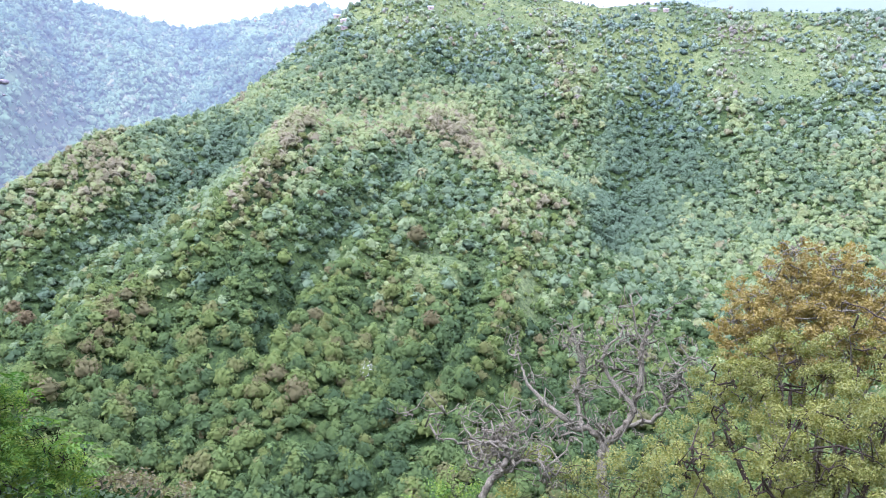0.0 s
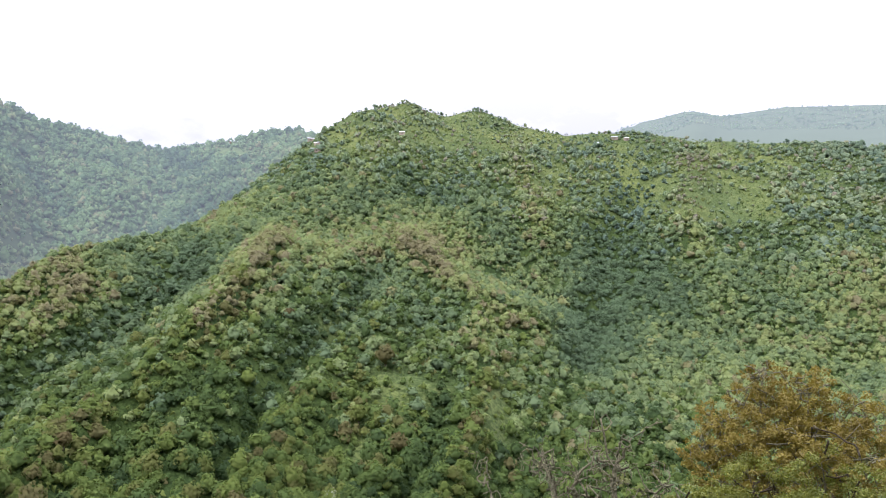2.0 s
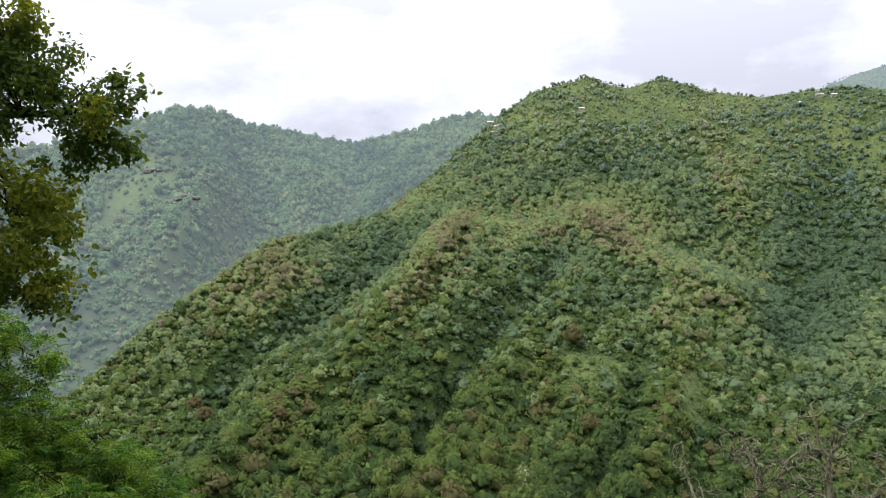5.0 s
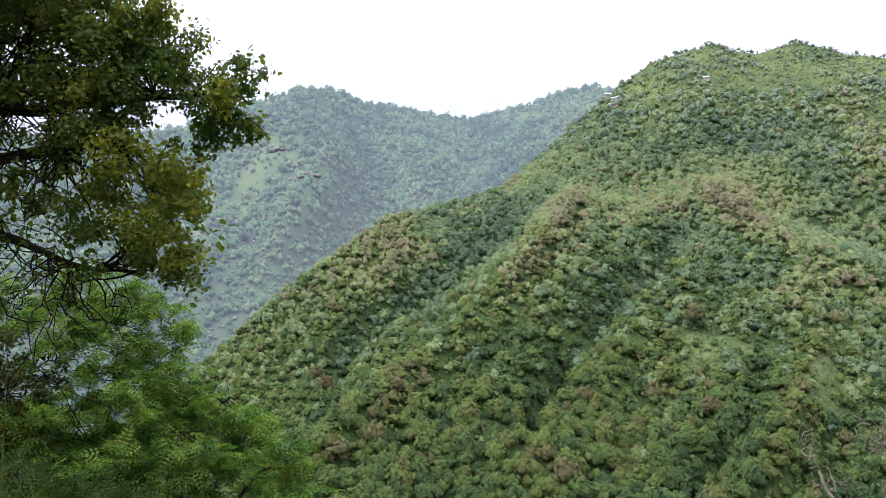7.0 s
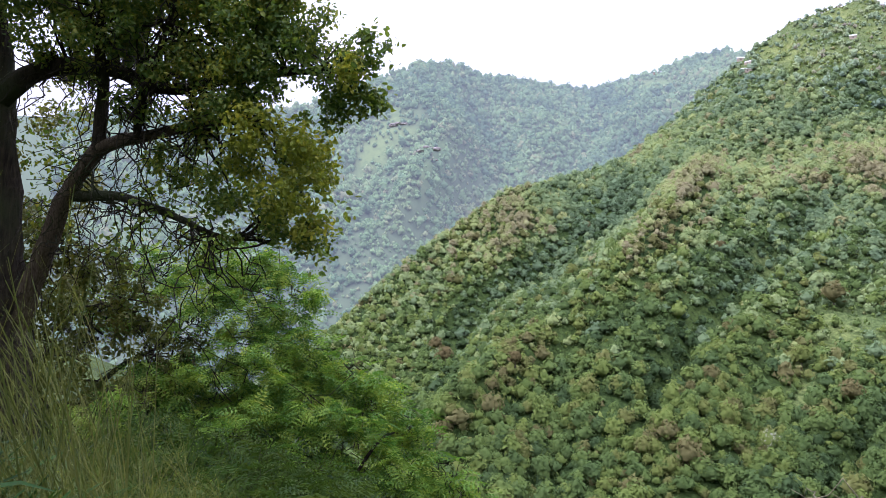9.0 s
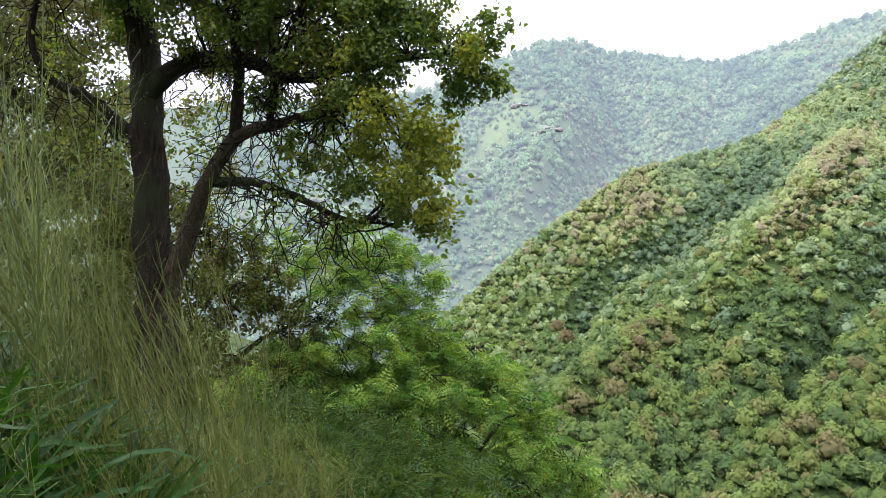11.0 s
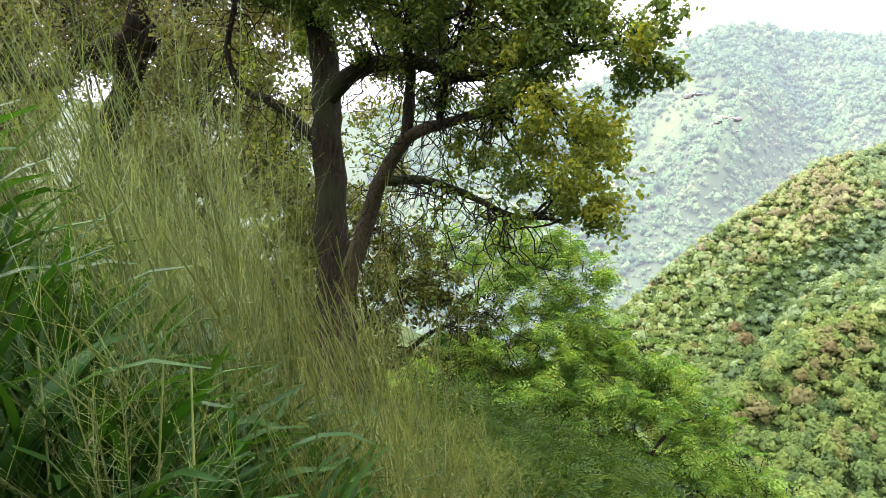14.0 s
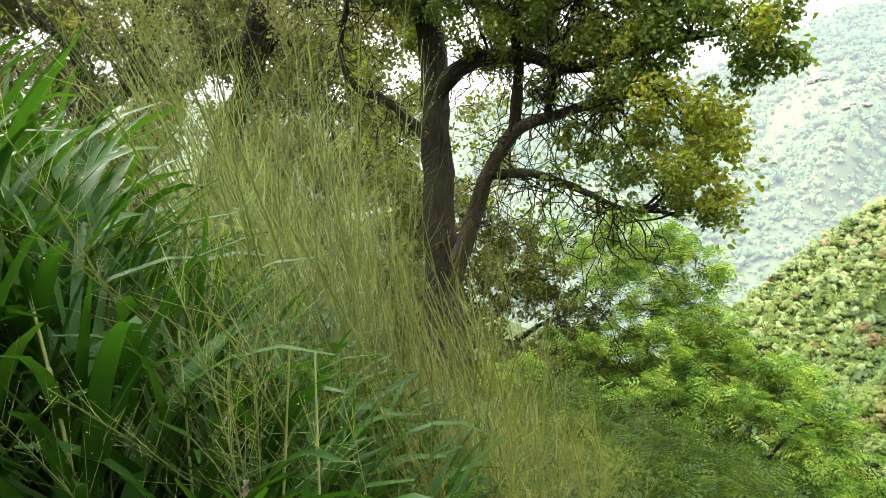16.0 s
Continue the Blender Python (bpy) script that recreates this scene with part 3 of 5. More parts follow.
def crown_template(rng, lobes, core, sprays, size, dome=0.42):
    """A broad tree crown about 1 wide: bunches of foliage over a dome, each a ragged cloud of leaf sprays round a dark heart."""
    turn, cs = rng.uniform(0, 6.28), [(np.array((rng.normal(0, 0.05), rng.normal(0, 0.05), 0.58)), rng.uniform(0.2, 0.26))]
    for k in range(lobes - 1):
        a = turn + 2.4 * k
        u = math.sqrt((k + 0.8) / max(lobes - 1, 1)) * rng.uniform(0.8, 1.15)
        cs.append((np.array((math.cos(a) * 0.33 * u, math.sin(a) * 0.33 * u, 0.6 - 0.3 * u * u + rng.normal(0, 0.05))), rng.uniform(0.17, 0.27)))
    if lobes == 1:
        cs = [(np.array((0, 0, 0.4)), 0.4)]
    heart = np.array((0, 0, 0.42))
    pieces, own, shade = [], [], []
    if core:
        pieces.append((OCTA_V * np.array((0.42, 0.42, 0.36)) * rng.uniform(0.8, 1.1, (6, 1)) + heart, OCTA_F))
        own.append(np.repeat(heart[None], 6, 0))
        shade.append(np.full(6, -0.02))
    for c, rad in cs:
        hue = rng.normal(0, 0.018)
        d = rng.normal(0, 1, (sprays, 3))
        d[:, 2] += 0.5
        d /= np.linalg.norm(d, axis=1, keepdims=True)
        q = c + d * rad * rng.uniform(0.75, 1.18, (sprays, 1))
        pieces.append(scatter(SPRAY_V, SPRAY_F, q, rotations(rng, d + np.array((0, 0, 0.15)), 0.28), rng.uniform(0.6, 1.35, sprays) * size))
        own.append(np.repeat(c[None], sprays * 3, 0))
        shade.append(np.repeat(hue + rng.normal(0, 0.016, sprays), 3))
    v, f = join(pieces)
    # leaf sprays take the rounded shading of the bunch they sit on
    nrm = 0.16 * (v - np.concatenate(own)) / 0.22 + dome * (v - np.array((0, 0, 0.3))) / 0.45 + np.array((0, 0, 0.8 - dome)) + rng.normal(0, 0.08, v.shape)
    nrm /= np.linalg.norm(nrm, axis=1, keepdims=True) + 1e-9
    return v, f, nrm, np.concatenate(shade)


wood_rng = np.random.default_rng(11)
CROWNS = {k: [crown_template(wood_rng, *spec) for _ in range(7)] for k, spec in {"near": (9, True, 30, 0.098, 0.56), "mid": (5, True, 17, 0.138), "far": (4, True, 9, 0.22), "tiny": (3, True, 4, 0.24), "low": (1, False, 14, 0.28)}.items()}


def wood_places(rng, r0, r1, spacing, az0=-40, az1=98):
    area = 0.5 * radians(az1 - az0) * (r1 * r1 - r0 * r0)
    n = int(area / spacing ** 2)
    a = np.radians(rng.uniform(az0, az1, n))
    r = np.sqrt(rng.uniform(r0 * r0, r1 * r1, n))
    x, y = -np.sin(a) * r, np.cos(a) * r
    o, az, r, el = openness(x, y)
    keep = rng.random(n) > np.clip(o * 1.15, 0, 0.93)
    # hidden behind a nearer crest: thin them out
    hid = np.zeros(n, bool)
    for s in (0.5, 0.62, 0.74, 0.84, 0.92, 0.97):
        hid |= np.degrees(np.arctan2(height(x * s, y * s) - EYE, r * s)) > el + 1.2
    keep &= ~hid | (rng.random(n) < 0.04)
    keep &= (r > 230) | (az < 55)
    return x[keep], y[keep], az[keep], r[keep], el[keep], o[keep]


def tints(rng, x, y, az, r, el):
    """Each tree's hue: dark green in the gullies, yellow-green low down, dry grey-brown on the spur tops; the relief's
    shading is painted in too.
    """
    t = 0.34 + 0.18 * value_noise(x, y, 120, 9, 2) + 0.2 * value_noise(x, y, 42, 8, 3) + rng.normal(0, 1, len(x)) * np.where(r < 330, 0.13, 0.09) + 0.05 * gully_shape(az, r) + 0.036 * np.where(r < np.interp(az, AZ_M, R_M), relief(az, el), 0)
    brown = np.exp(-((az - 3) / 7) ** 2 - ((el - 7.6) / 2.2) ** 2) + 0.62 * np.exp(-((az - 27) / 6.5) ** 2 - ((el - 5) / 3.5) ** 2) + 0.8 * np.exp(-((az + 8) / 3.5) ** 2 - ((el - 3.5) / 2.5) ** 2) + 0.7 * np.exp(-((az + 32) / 4) ** 2 - ((el - 3) / 3) ** 2)
    t += 0.42 * np.clip(brown, 0, 1) * rng.uniform(0.2, 1.2, len(x))
    t += np.where(rng.random(len(x)) < 0.09, 0.36, 0)
    # darker tint stands for the shade in the right-hand gully woods
    t -= 0.2 * np.exp(-((az + 22) / 9) ** 2 - ((el - 7) / 4.5) ** 2)
    t -= 0.32 * np.exp(-((az + 16) / 9) ** 2 - ((el - 2.5) / 5) ** 2) + 0.12 * np.exp(-((az - 2) / 9) ** 2 - ((el - 12.3) / 1.5) ** 2)
    return np.clip(t, 0.02, 0.84)


def wood_mesh(name, rng, kind, data, size, mat):
    x, y, az, r, el, o = data
    z = height(x, y)
    # bearings past 18 get smaller trees, to fit the camera's view
    s = size * np.clip(rng.lognormal(0, 0.38, len(x)), 0.4, 2.1) * np.where(o > 0.45, 0.7, 1.0) * np.where((r > 300) & (r < 700), np.interp(az, [18, 25], [1.0, 0.76]), 1.0)
    tint = tints(rng, x, y, az, r, el)
    pieces, tn, nn = [], [], []
    pick = rng.integers(0, 7, len(x))
    for k in range(7):
        i = np.where(pick == k)[0]
        tv, tf, tnorm, shade = CROWNS[kind][k]
        a = rng.uniform(0, 6.28, len(i))
        c, sn, zero, one = np.cos(a), np.sin(a), np.zeros(len(i)), np.ones(len(i))
        rot = np.stack([np.stack([c, -sn, zero], 1), np.stack([sn, c, zero], 1), np.stack([zero, zero, rng.uniform(0.9, 1.25, len(i))], 1)], 1)
        pieces.append(scatter(tv, tf, np.stack([x[i], y[i], z[i] - 0.13 * s[i]], 1), rot, s[i]))
        tn.append((tint[i][:, None] + shade[None]).ravel())
        nn.append(np.einsum("nij,kj->nki", rot, tnorm).reshape(-1, 3))
    v, f = join(pieces)
    nn = np.concatenate(nn)
    return mesh_of(name, v, f, mat, True, np.concatenate(tn), nn / np.linalg.norm(nn, axis=1, keepdims=True))


near_data = wood_places(wood_rng, 195, 285, 2.75, -36, 46)
mid_data = wood_places(wood_rng, 285, 640, 3.1, -36, 52)
# trees on the spur under the bowl are sized to the camera's view, closer together
spur_data = wood_places(wood_rng, 285, 640, 3.5, 20, 52)
mid_data = tuple(np.concatenate(pair) for pair in zip(mid_data, spur_data))
upper_data = wood_places(wood_rng, 640, 1010, 4.2, -36, 30)
far_data = wood_places(wood_rng, 420, 1330, 4.7, 4, 58)
haze_data = wood_places(wood_rng, 2250, 2560, 9, -38, -8)
far_keep = far_data[3] > np.interp(far_data[2], AZ_M, R_M) + 60
far_data = tuple(a[far_keep] for a in far_data)
upper_data = tuple(a[upper_data[3] < np.interp(upper_data[2], AZ_M, R_M) + 60] for a in upper_data)
mid_data = tuple(a[mid_data[3] < np.interp(mid_data[2], AZ_M, R_M) + 60] for a in mid_data)
order = np.argsort(near_data[3] + 400 * (np.abs(near_data[2] - 12) > 30))
single, rest = order[:240], order[240:]

tagged(new("valley_woods", wood_mesh("valley_woods", wood_rng, "near", tuple(a[rest] for a in near_data), 4.6, WOODS)), "dense mixed green woodland on the lower valley side", "woodland", kind="stuff")
# haze painted into colours pales the woods upslope; the belts run into one another
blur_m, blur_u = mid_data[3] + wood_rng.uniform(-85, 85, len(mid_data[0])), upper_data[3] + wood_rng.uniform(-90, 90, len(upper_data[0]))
belt = lambda data, pick: tuple(a[pick] for a in data)
tagged(new("lower_woods", wood_mesh("lower_woods", wood_rng, "mid", belt(mid_data, blur_m < 375), 4.3, WOODS)), "mixed green woodland on the lower spurs", "woodland", kind="stuff")
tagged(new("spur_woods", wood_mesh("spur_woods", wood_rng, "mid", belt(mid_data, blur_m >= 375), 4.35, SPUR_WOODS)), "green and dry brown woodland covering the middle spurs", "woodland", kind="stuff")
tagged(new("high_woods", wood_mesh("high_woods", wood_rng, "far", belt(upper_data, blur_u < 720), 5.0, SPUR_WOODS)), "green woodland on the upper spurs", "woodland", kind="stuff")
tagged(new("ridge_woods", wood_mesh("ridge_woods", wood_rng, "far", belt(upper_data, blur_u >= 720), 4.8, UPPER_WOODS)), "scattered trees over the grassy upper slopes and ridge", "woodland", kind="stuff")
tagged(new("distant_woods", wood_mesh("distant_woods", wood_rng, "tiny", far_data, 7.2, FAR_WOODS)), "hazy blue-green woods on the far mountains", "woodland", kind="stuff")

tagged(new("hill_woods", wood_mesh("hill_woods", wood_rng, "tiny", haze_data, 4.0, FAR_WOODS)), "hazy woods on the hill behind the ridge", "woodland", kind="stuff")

# low shrubs that fill the gaps between the trees
shrub_xy = wood_rng.uniform(0, 1, (62000, 2))
shrub_az, shrub_r = -38 + 98 * shrub_xy[:, 0], np.sqrt(195 ** 2 + (960 ** 2 - 195 ** 2) * shrub_xy[:, 1])
shrub_x, shrub_y = -np.sin(np.radians(shrub_az)) * shrub_r, np.cos(np.radians(shrub_az)) * shrub_r
shrub_o, shrub_az, shrub_r, shrub_el = openness(shrub_x, shrub_y)
keep = (shrub_o > -0.45) & (wood_rng.random(len(shrub_x)) < np.where(shrub_o > 0.35, 0.5, 0.7)) & (shrub_r < np.interp(shrub_az, AZ_M, R_M) + 20)
shrub_set = tuple(a[keep] for a in (shrub_x, shrub_y, shrub_az, shrub_r, shrub_el, shrub_o))
tagged(new("hillside_shrubs", wood_mesh("hillside_shrubs", wood_rng, "low", shrub_set, 2.6, WOODS)), "low green shrubs between the trees on the slopes", "shrubs", kind="stuff")

# single trees nearest across the valley, each with a trunk
trunk_v, trunk_f = tube([(0, 0, -0.12), (0.01, 0, 0.15), (-0.01, 0.01, 0.3), (0, 0, 0.45)], [0.035, 0.028, 0.022, 0.012], 6)
trunk_mesh = mesh_of("tree_trunk", trunk_v, trunk_f, WOOD_BARK, True)
crown_meshes = {}
for j, i in enumerate(single):
    x, y = near_data[0][i], near_data[1][i]
    tint = tints(wood_rng, np.array([x]), np.array([y]), near_data[2][i:i + 1], near_data[3][i:i + 1], near_data[4][i:i + 1])[0]
    level = int(tint * 5)
    key = (level, j % 5)
    if key not in crown_meshes:
        v, f, nrm, shade = CROWNS["near"][j % 5]
        crown_meshes[key] = mesh_of("tree_crown", v, f, WOODS, True, (level + 0.5) / 5 + shade, nrm)
    kind_words = ("dark green broadleaf tree in the valley wood", "green broadleaf tree in the valley wood", "yellow-green leafy tree on the valley side", "dry olive-brown tree on the valley side", "dry brown tree on the valley side")[level]
    t = thing("tree", (x, y, float(height(x, y))), kind_words, "tree", "trees on the valley side")
    s = 4.9 * float(wood_rng.lognormal(0, 0.22))
    t.scale = (s, s, s * float(wood_rng.uniform(0.85, 1.2)))
    t.rotation_euler[2] = float(wood_rng.uniform(0, 6.28))
    part("trunk", trunk_mesh, t)
    part("crown", crown_meshes[key], t)


def on_slope(az, el):
    """The place on the far slope that the line of sight in this direction meets."""
    for r in np.arange(195, 2600, 2.0):
        p = bearing(az, el, r / math.cos(radians(el)))
        if float(height(p.x, p.y)) > p.z:
            return Vector((p.x, p.y, float(height(p.x, p.y))))
    return bearing(az, el, 900)


# trees that stand out by their colour


def lone_tree(az, el, tint, size, label, blossom=False):
    p = on_slope(az, el - 0.25) + Vector((0, 0, 1.0))
    t = thing("tree", p, label, "tree", "trees that stand out")
    t.scale = (size, size, size * 1.05)
    t.rotation_euler[2] = az
    v, f, nrm, shade = CROWNS["near"][int(abs(az)) % 5]
    part("trunk", trunk_mesh, t)
    part("crown", mesh_of("tree_crown", v, f, WOODS, True, tint + 0.4 * shade, nrm), t)
    if blossom:
        rng = np.random.default_rng(3)
        q, nrm = blob_places(rng, (0, 0, 0.5), 0.45, 160, 0.85)
        bv, bf = scatter(SMALL_V, SMALL_F, q, rotations(rng, nrm, 0.5), np.full(160, 0.07))
        part("blossom", mesh_of("blossom", bv, bf, BLOSSOM), t, "white flowers")


lone_tree(29.6, -5.9, 0.97, 9.0, "red-brown dry tree among dark green woods")
lone_tree(30.3, -4.9, 0.96, 7.5, "red-brown dry tree among dark green woods")
lone_tree(24.2, -6.0, 0.95, 7.0, "red-brown dry tree on the valley side")
lone_tree(9.3, 3.0, 0.97, 7.0, "reddish dry tree on the spur")
lone_tree(19.0, 4.6, 0.97, 7.0, "reddish dry tree on the spur")
lone_tree(6.0, -10.9, 0.5, 7.5, "green tree with white blossom in its crown", True)
lone_tree(2.6, 7.9, 0.86, 8.0, "grey-brown leafless tree on the spur crest")
lone_tree(20.0, 1.0, 0.62, 8.5, "bright yellow-green tree on the spur")
lone_tree(4.0, -5.0, 0.55, 9.5, "bright green round tree on the slope")
lone_tree(1.0, -7.2, 0.88, 9.0, "grey-brown dry tree beside the grass")
lone_tree(2.0, -0.6, 0.84, 12.0, "broad dry brown tree on the slope")


# ---- rock outcrops on the far mountain ----
def outcrop(az, el, width, seed):
    """A ledge of weathered rock standing out of the slope, cracked into a few blocks."""
    rng = np.random.default_rng(seed)
    p = on_slope(az, el)
    t = thing("rock_outcrop", p, "weathered grey rock ledge on the grassy mountain face", "rock", "rock ledges")
    t.rotation_euler[2] = radians(az)
    for k in range(4):
        bm = bmesh.new()
        bmesh.ops.create_icosphere(bm, subdivisions=2, radius=1)
        for q in bm.verts:
            q.co *= 1 + 0.35 * noise.noise(q.co * 1.7 + Vector((seed * 3.1 + k * 5.3, 0, 0)))
        bmesh.ops.scale(bm, vec=(width * rng.uniform(0.2, 0.32), width * 0.16, width * rng.uniform(0.07, 0.13)), verts=bm.verts)
        bmesh.ops.translate(bm, vec=(width * (k - 1.5) * 0.27, rng.normal(0, 0.8), 1.0 + rng.normal(0, 1.2)), verts=bm.verts)
        me = bpy.data.meshes.new("rock")
        bm.to_mesh(me)
        bm.free()
        me.materials.append(ROCK)
        part("rock", me, t)


for az, el, width, seed in ((33.5, 12.3, 24, 1), (31.3, 10.5, 22, 2), (30.9, 9.6, 10, 3)):
    outcrop(az, el, width, seed)


# ---- huts on the ridge ----
def hut(az, el, width, turn):
    p = on_slope(az, el)
    h = thing("hut", p, "small mud-walled hut with a pale metal roof", "hut", "huts on the ridge")
    h.rotation_euler[2] = radians(turn)
    w, d, z = width, width * 0.6, 2.4
    bm = bmesh.new()
    bmesh.ops.create_cube(bm, size=1, matrix=Matrix.Diagonal((w, d, z + 1.5, 1)))
    bmesh.ops.translate(bm, verts=bm.verts, vec=(0, 0, z / 2 - 0.75))
    me = bpy.data.meshes.new("wall")
    bm.to_mesh(me)
    bm.free()
    me.materials.append(HUT_WALL)
    part("wall", me, h)
    o = 0.4
    for side in (-1, 1):
        y0, y1 = 0.0, side * (d / 2 + o)
        v = [(-w / 2 - o, y0, z + 1.3), (w / 2 + o, y0, z + 1.3), (w / 2 + o, y1, z - 0.1), (-w / 2 - o, y1, z - 0.1)]
        v += [(a, b, c + 0.08) for a, b, c in v]
        f = [(0, 1, 2, 3), (4, 5, 6, 7), (0, 1, 5, 4), (1, 2, 6, 5), (2, 3, 7, 6), (3, 0, 4, 7)]
        part("roof", mesh_of("roof", v, f, ROOF), h, "pale metal roof sheet")
    dv = [(-0.45, -d / 2 - 0.04, 0), (0.45, -d / 2 - 0.04, 0), (0.45, -d / 2 - 0.04, 1.9), (-0.45, -d / 2 - 0.04, 1.9)]
    dv += [(a, b - 0.05, c) for a, b, c in dv]
    part("door", mesh_of("door", dv, [(0, 1, 2, 3), (4, 5, 6, 7), (0, 1, 5, 4), (1, 2, 6, 5), (2, 3, 7, 6), (3, 0, 4, 7)], WOOD_BARK), h, "dark wooden door")


for az, el, width, turn in ((7.6, 15.7, 9, 20), (8.0, 16.5, 7, 10), (7.5, 16.2, 6, -20), (-16.0, 16.3, 8, 0), (-16.9, 16.2, 6, 15), (-14.6, 16.0, 5, 0), (14.0, 16.0, 7, 30), (0.8, 17.2, 6, 0)):
    hut(az, el, width, turn)


# ---- foreground: trees and shrubs near the camera ----
def on_ground(p):
    return Vector((p[0], p[1], float(height(p[0], p[1]))))


def limb(name, ctrl, radii, parent, base, mat, n=14, sides=8, rough=0.12, seed=0, label=""):
    """One limb of a tree through control places, with a knobbly skin."""
    rng = np.random.default_rng(seed)
    pts = curve_points(ctrl, n)
    rad = np.interp(np.linspace(0, 1, n), np.linspace(0, 1, len(radii)), radii)
    pts[1:-1] += rng.normal(0, 0.1, (n - 2, 3)) * rad[1:-1, None]
    v, f = tube(pts - np.array(base), rad, sides, rng, rough)
    return part(name, mesh_of(name, v, f, mat, True), parent, label), pts


def wander(rng, start, goal, n, kink):
    """A crooked line from start towards goal."""
    start, goal = np.array(start, float), np.array(goal, float)
    u = np.linspace(0, 1, n)[:, None]
    ln = np.linalg.norm(goal - start)
    w = np.cumsum(rng.normal(0, 1, (n, 3)), 0)
    w = w - u * w[-1]
    return start + (goal - start) * u + w * kink * ln / math.sqrt(n)


def twig_mesh(name, rng, starts, goals, r0, r1, base, mat, n=7, kink=0.25, sides=4):
    pieces = []
    for s, g in zip(starts, goals):
        p = wander(rng, s, g, n, kink)
        pieces.append(tube(p - np.array(base), np.linspace(r0, r1, n), sides))
    v, f = join(pieces)
    return mesh_of(name, v, f, mat, True)


def leafy(rng, blobs, per_area, size, mat, parent, base, tv, tf, spread=0.6, hollow=0.35, up=0.5, flat=0.8):
    """The foliage of a crown, in lobes; blobs: az, el, d, radius in degrees."""
    pieces = []
    for az, el, d, deg in blobs:
        c = np.array(bearing(az, el, d))
        rad = d * radians(deg)
        n = int(per_area * rad * rad)
        p, nrm = blob_places(rng, (0, 0, 0), 1.0, n, hollow)
        p = c + p * np.array((rad, rad, rad * flat)) + rng.normal(0, 0.2 * rad, p.shape)
        nrm = nrm + np.array((0, 0, up))
        pieces.append(scatter(tv, tf, p - np.array(base), rotations(rng, nrm, spread), size * rng.uniform(0.6, 1.25, n)))
    v, f = join(pieces)
    tagged(part("foliage", mesh_of("foliage", v, f, mat), parent), kind="stuff")


def lobed(rng, blobs, count, share):
    """Breaks each lobe of a crown into smaller bunches round its skin."""
    out = []
    for az, el, d, deg in blobs:
        for k in range(count):
            a, u = rng.uniform(0, 6.28), rng.uniform(0.2, 0.95)
            out.append((az + deg * u * math.cos(a) / max(math.cos(radians(el)), 0.5), el + deg * u * math.sin(a) * 0.85, d * (1 + radians(deg) * rng.uniform(-0.7, 0.7)), deg * share * rng.uniform(0.7, 1.3)))
    return out


# the big tree at the grassy edge
tree_rng = np.random.default_rng(21)
base = on_ground(bearing(59.0, -10, 8.0))
big = thing("broadleaf_tree", base, "old dark-barked tree with spreading limbs and glossy leaves", "tree")
trunk_ctrl = [base + Vector((0, 0, -0.3)), bearing(59.1, -7.2, 8.0), bearing(59.6, -0.6, 8.0), bearing(60.2, 5.9, 8.0), bearing(60.7, 12.3, 8.1), bearing(61.4, 18.4, 8.3), bearing(62.0, 26, 8.8), bearing(61, 33, 9.4)]
limb("trunk", trunk_ctrl, [0.27, 0.215, 0.18, 0.165, 0.155, 0.15, 0.12, 0.07], big, base, BARK, 40, 14, 0.1, 1)
# this limb's lighter brown bark has the sunlight put into its colour
limb_r_ob, limb_r = limb("limb", [bearing(59.2, -4, 8.0), bearing(58.6, -1.5, 7.9), bearing(57.4, 2.5, 7.7), bearing(56.1, 6.7, 7.5), bearing(54.2, 9.8, 7.3), bearing(50.8, 11.1, 7.0), bearing(47, 12.3, 6.7), bearing(43, 13, 6.4)], [0.12, 0.105, 0.09, 0.075, 0.065, 0.05, 0.035, 0.02], big, base, BROWN_BARK, 26, 10, 0.12, 2, "brown sunlit bark")
_, limb_u = limb("limb", [bearing(60.6, 12.0, 8.1), bearing(58.4, 14.5, 7.8), bearing(54.5, 15.4, 7.4), bearing(50.1, 14.4, 7.0), bearing(45.9, 15.5, 6.7), bearing(41, 16.5, 6.4), bearing(36.5, 17, 6.2)], [0.1, 0.09, 0.07, 0.05, 0.04, 0.03, 0.015], big, base, BARK, 24, 9, 0.12, 3)
_, limb_v = limb("side_branch", [bearing(54.3, 9.7, 7.3), bearing(54.2, 14.2, 7.3), bearing(54.6, 18.2, 7.3), bearing(53, 24, 7.3)], [0.06, 0.05, 0.045, 0.02], limb_r_ob, base, BARK, 12, 8, 0.12, 4)
_, limb_w = limb("side_branch", [bearing(51.8, 10.9, 7.05), bearing(51.6, 13.5, 7.0), bearing(50.6, 17, 6.9), bearing(49, 22, 6.8)], [0.04, 0.035, 0.03, 0.012], limb_r_ob, base, BARK, 12, 7, 0.12, 5)
_, limb_l = limb("limb", [bearing(60.8, 8.4, 8.1), bearing(61.9, 9.6, 8.1), bearing(64.4, 11.5, 8.2), bearing(67.0, 12.6, 8.3), bearing(68.1, 15.2, 8.4), bearing(67.7, 20, 8.5), bearing(70, 26, 8.8)], [0.07, 0.06, 0.048, 0.04, 0.034, 0.026, 0.014], big, base, BARK, 22, 8, 0.14, 6)
_, limb_d = limb("side_branch", [bearing(55.9, 6.4, 7.5), bearing(52.8, 6.6, 7.2), bearing(49.3, 5.6, 6.9), bearing(45.9, 4.2, 6.6), bearing(42, 4.0, 6.4)], [0.05, 0.045, 0.035, 0.022, 0.01], limb_r_ob, base, BARK, 18, 7, 0.12, 7)
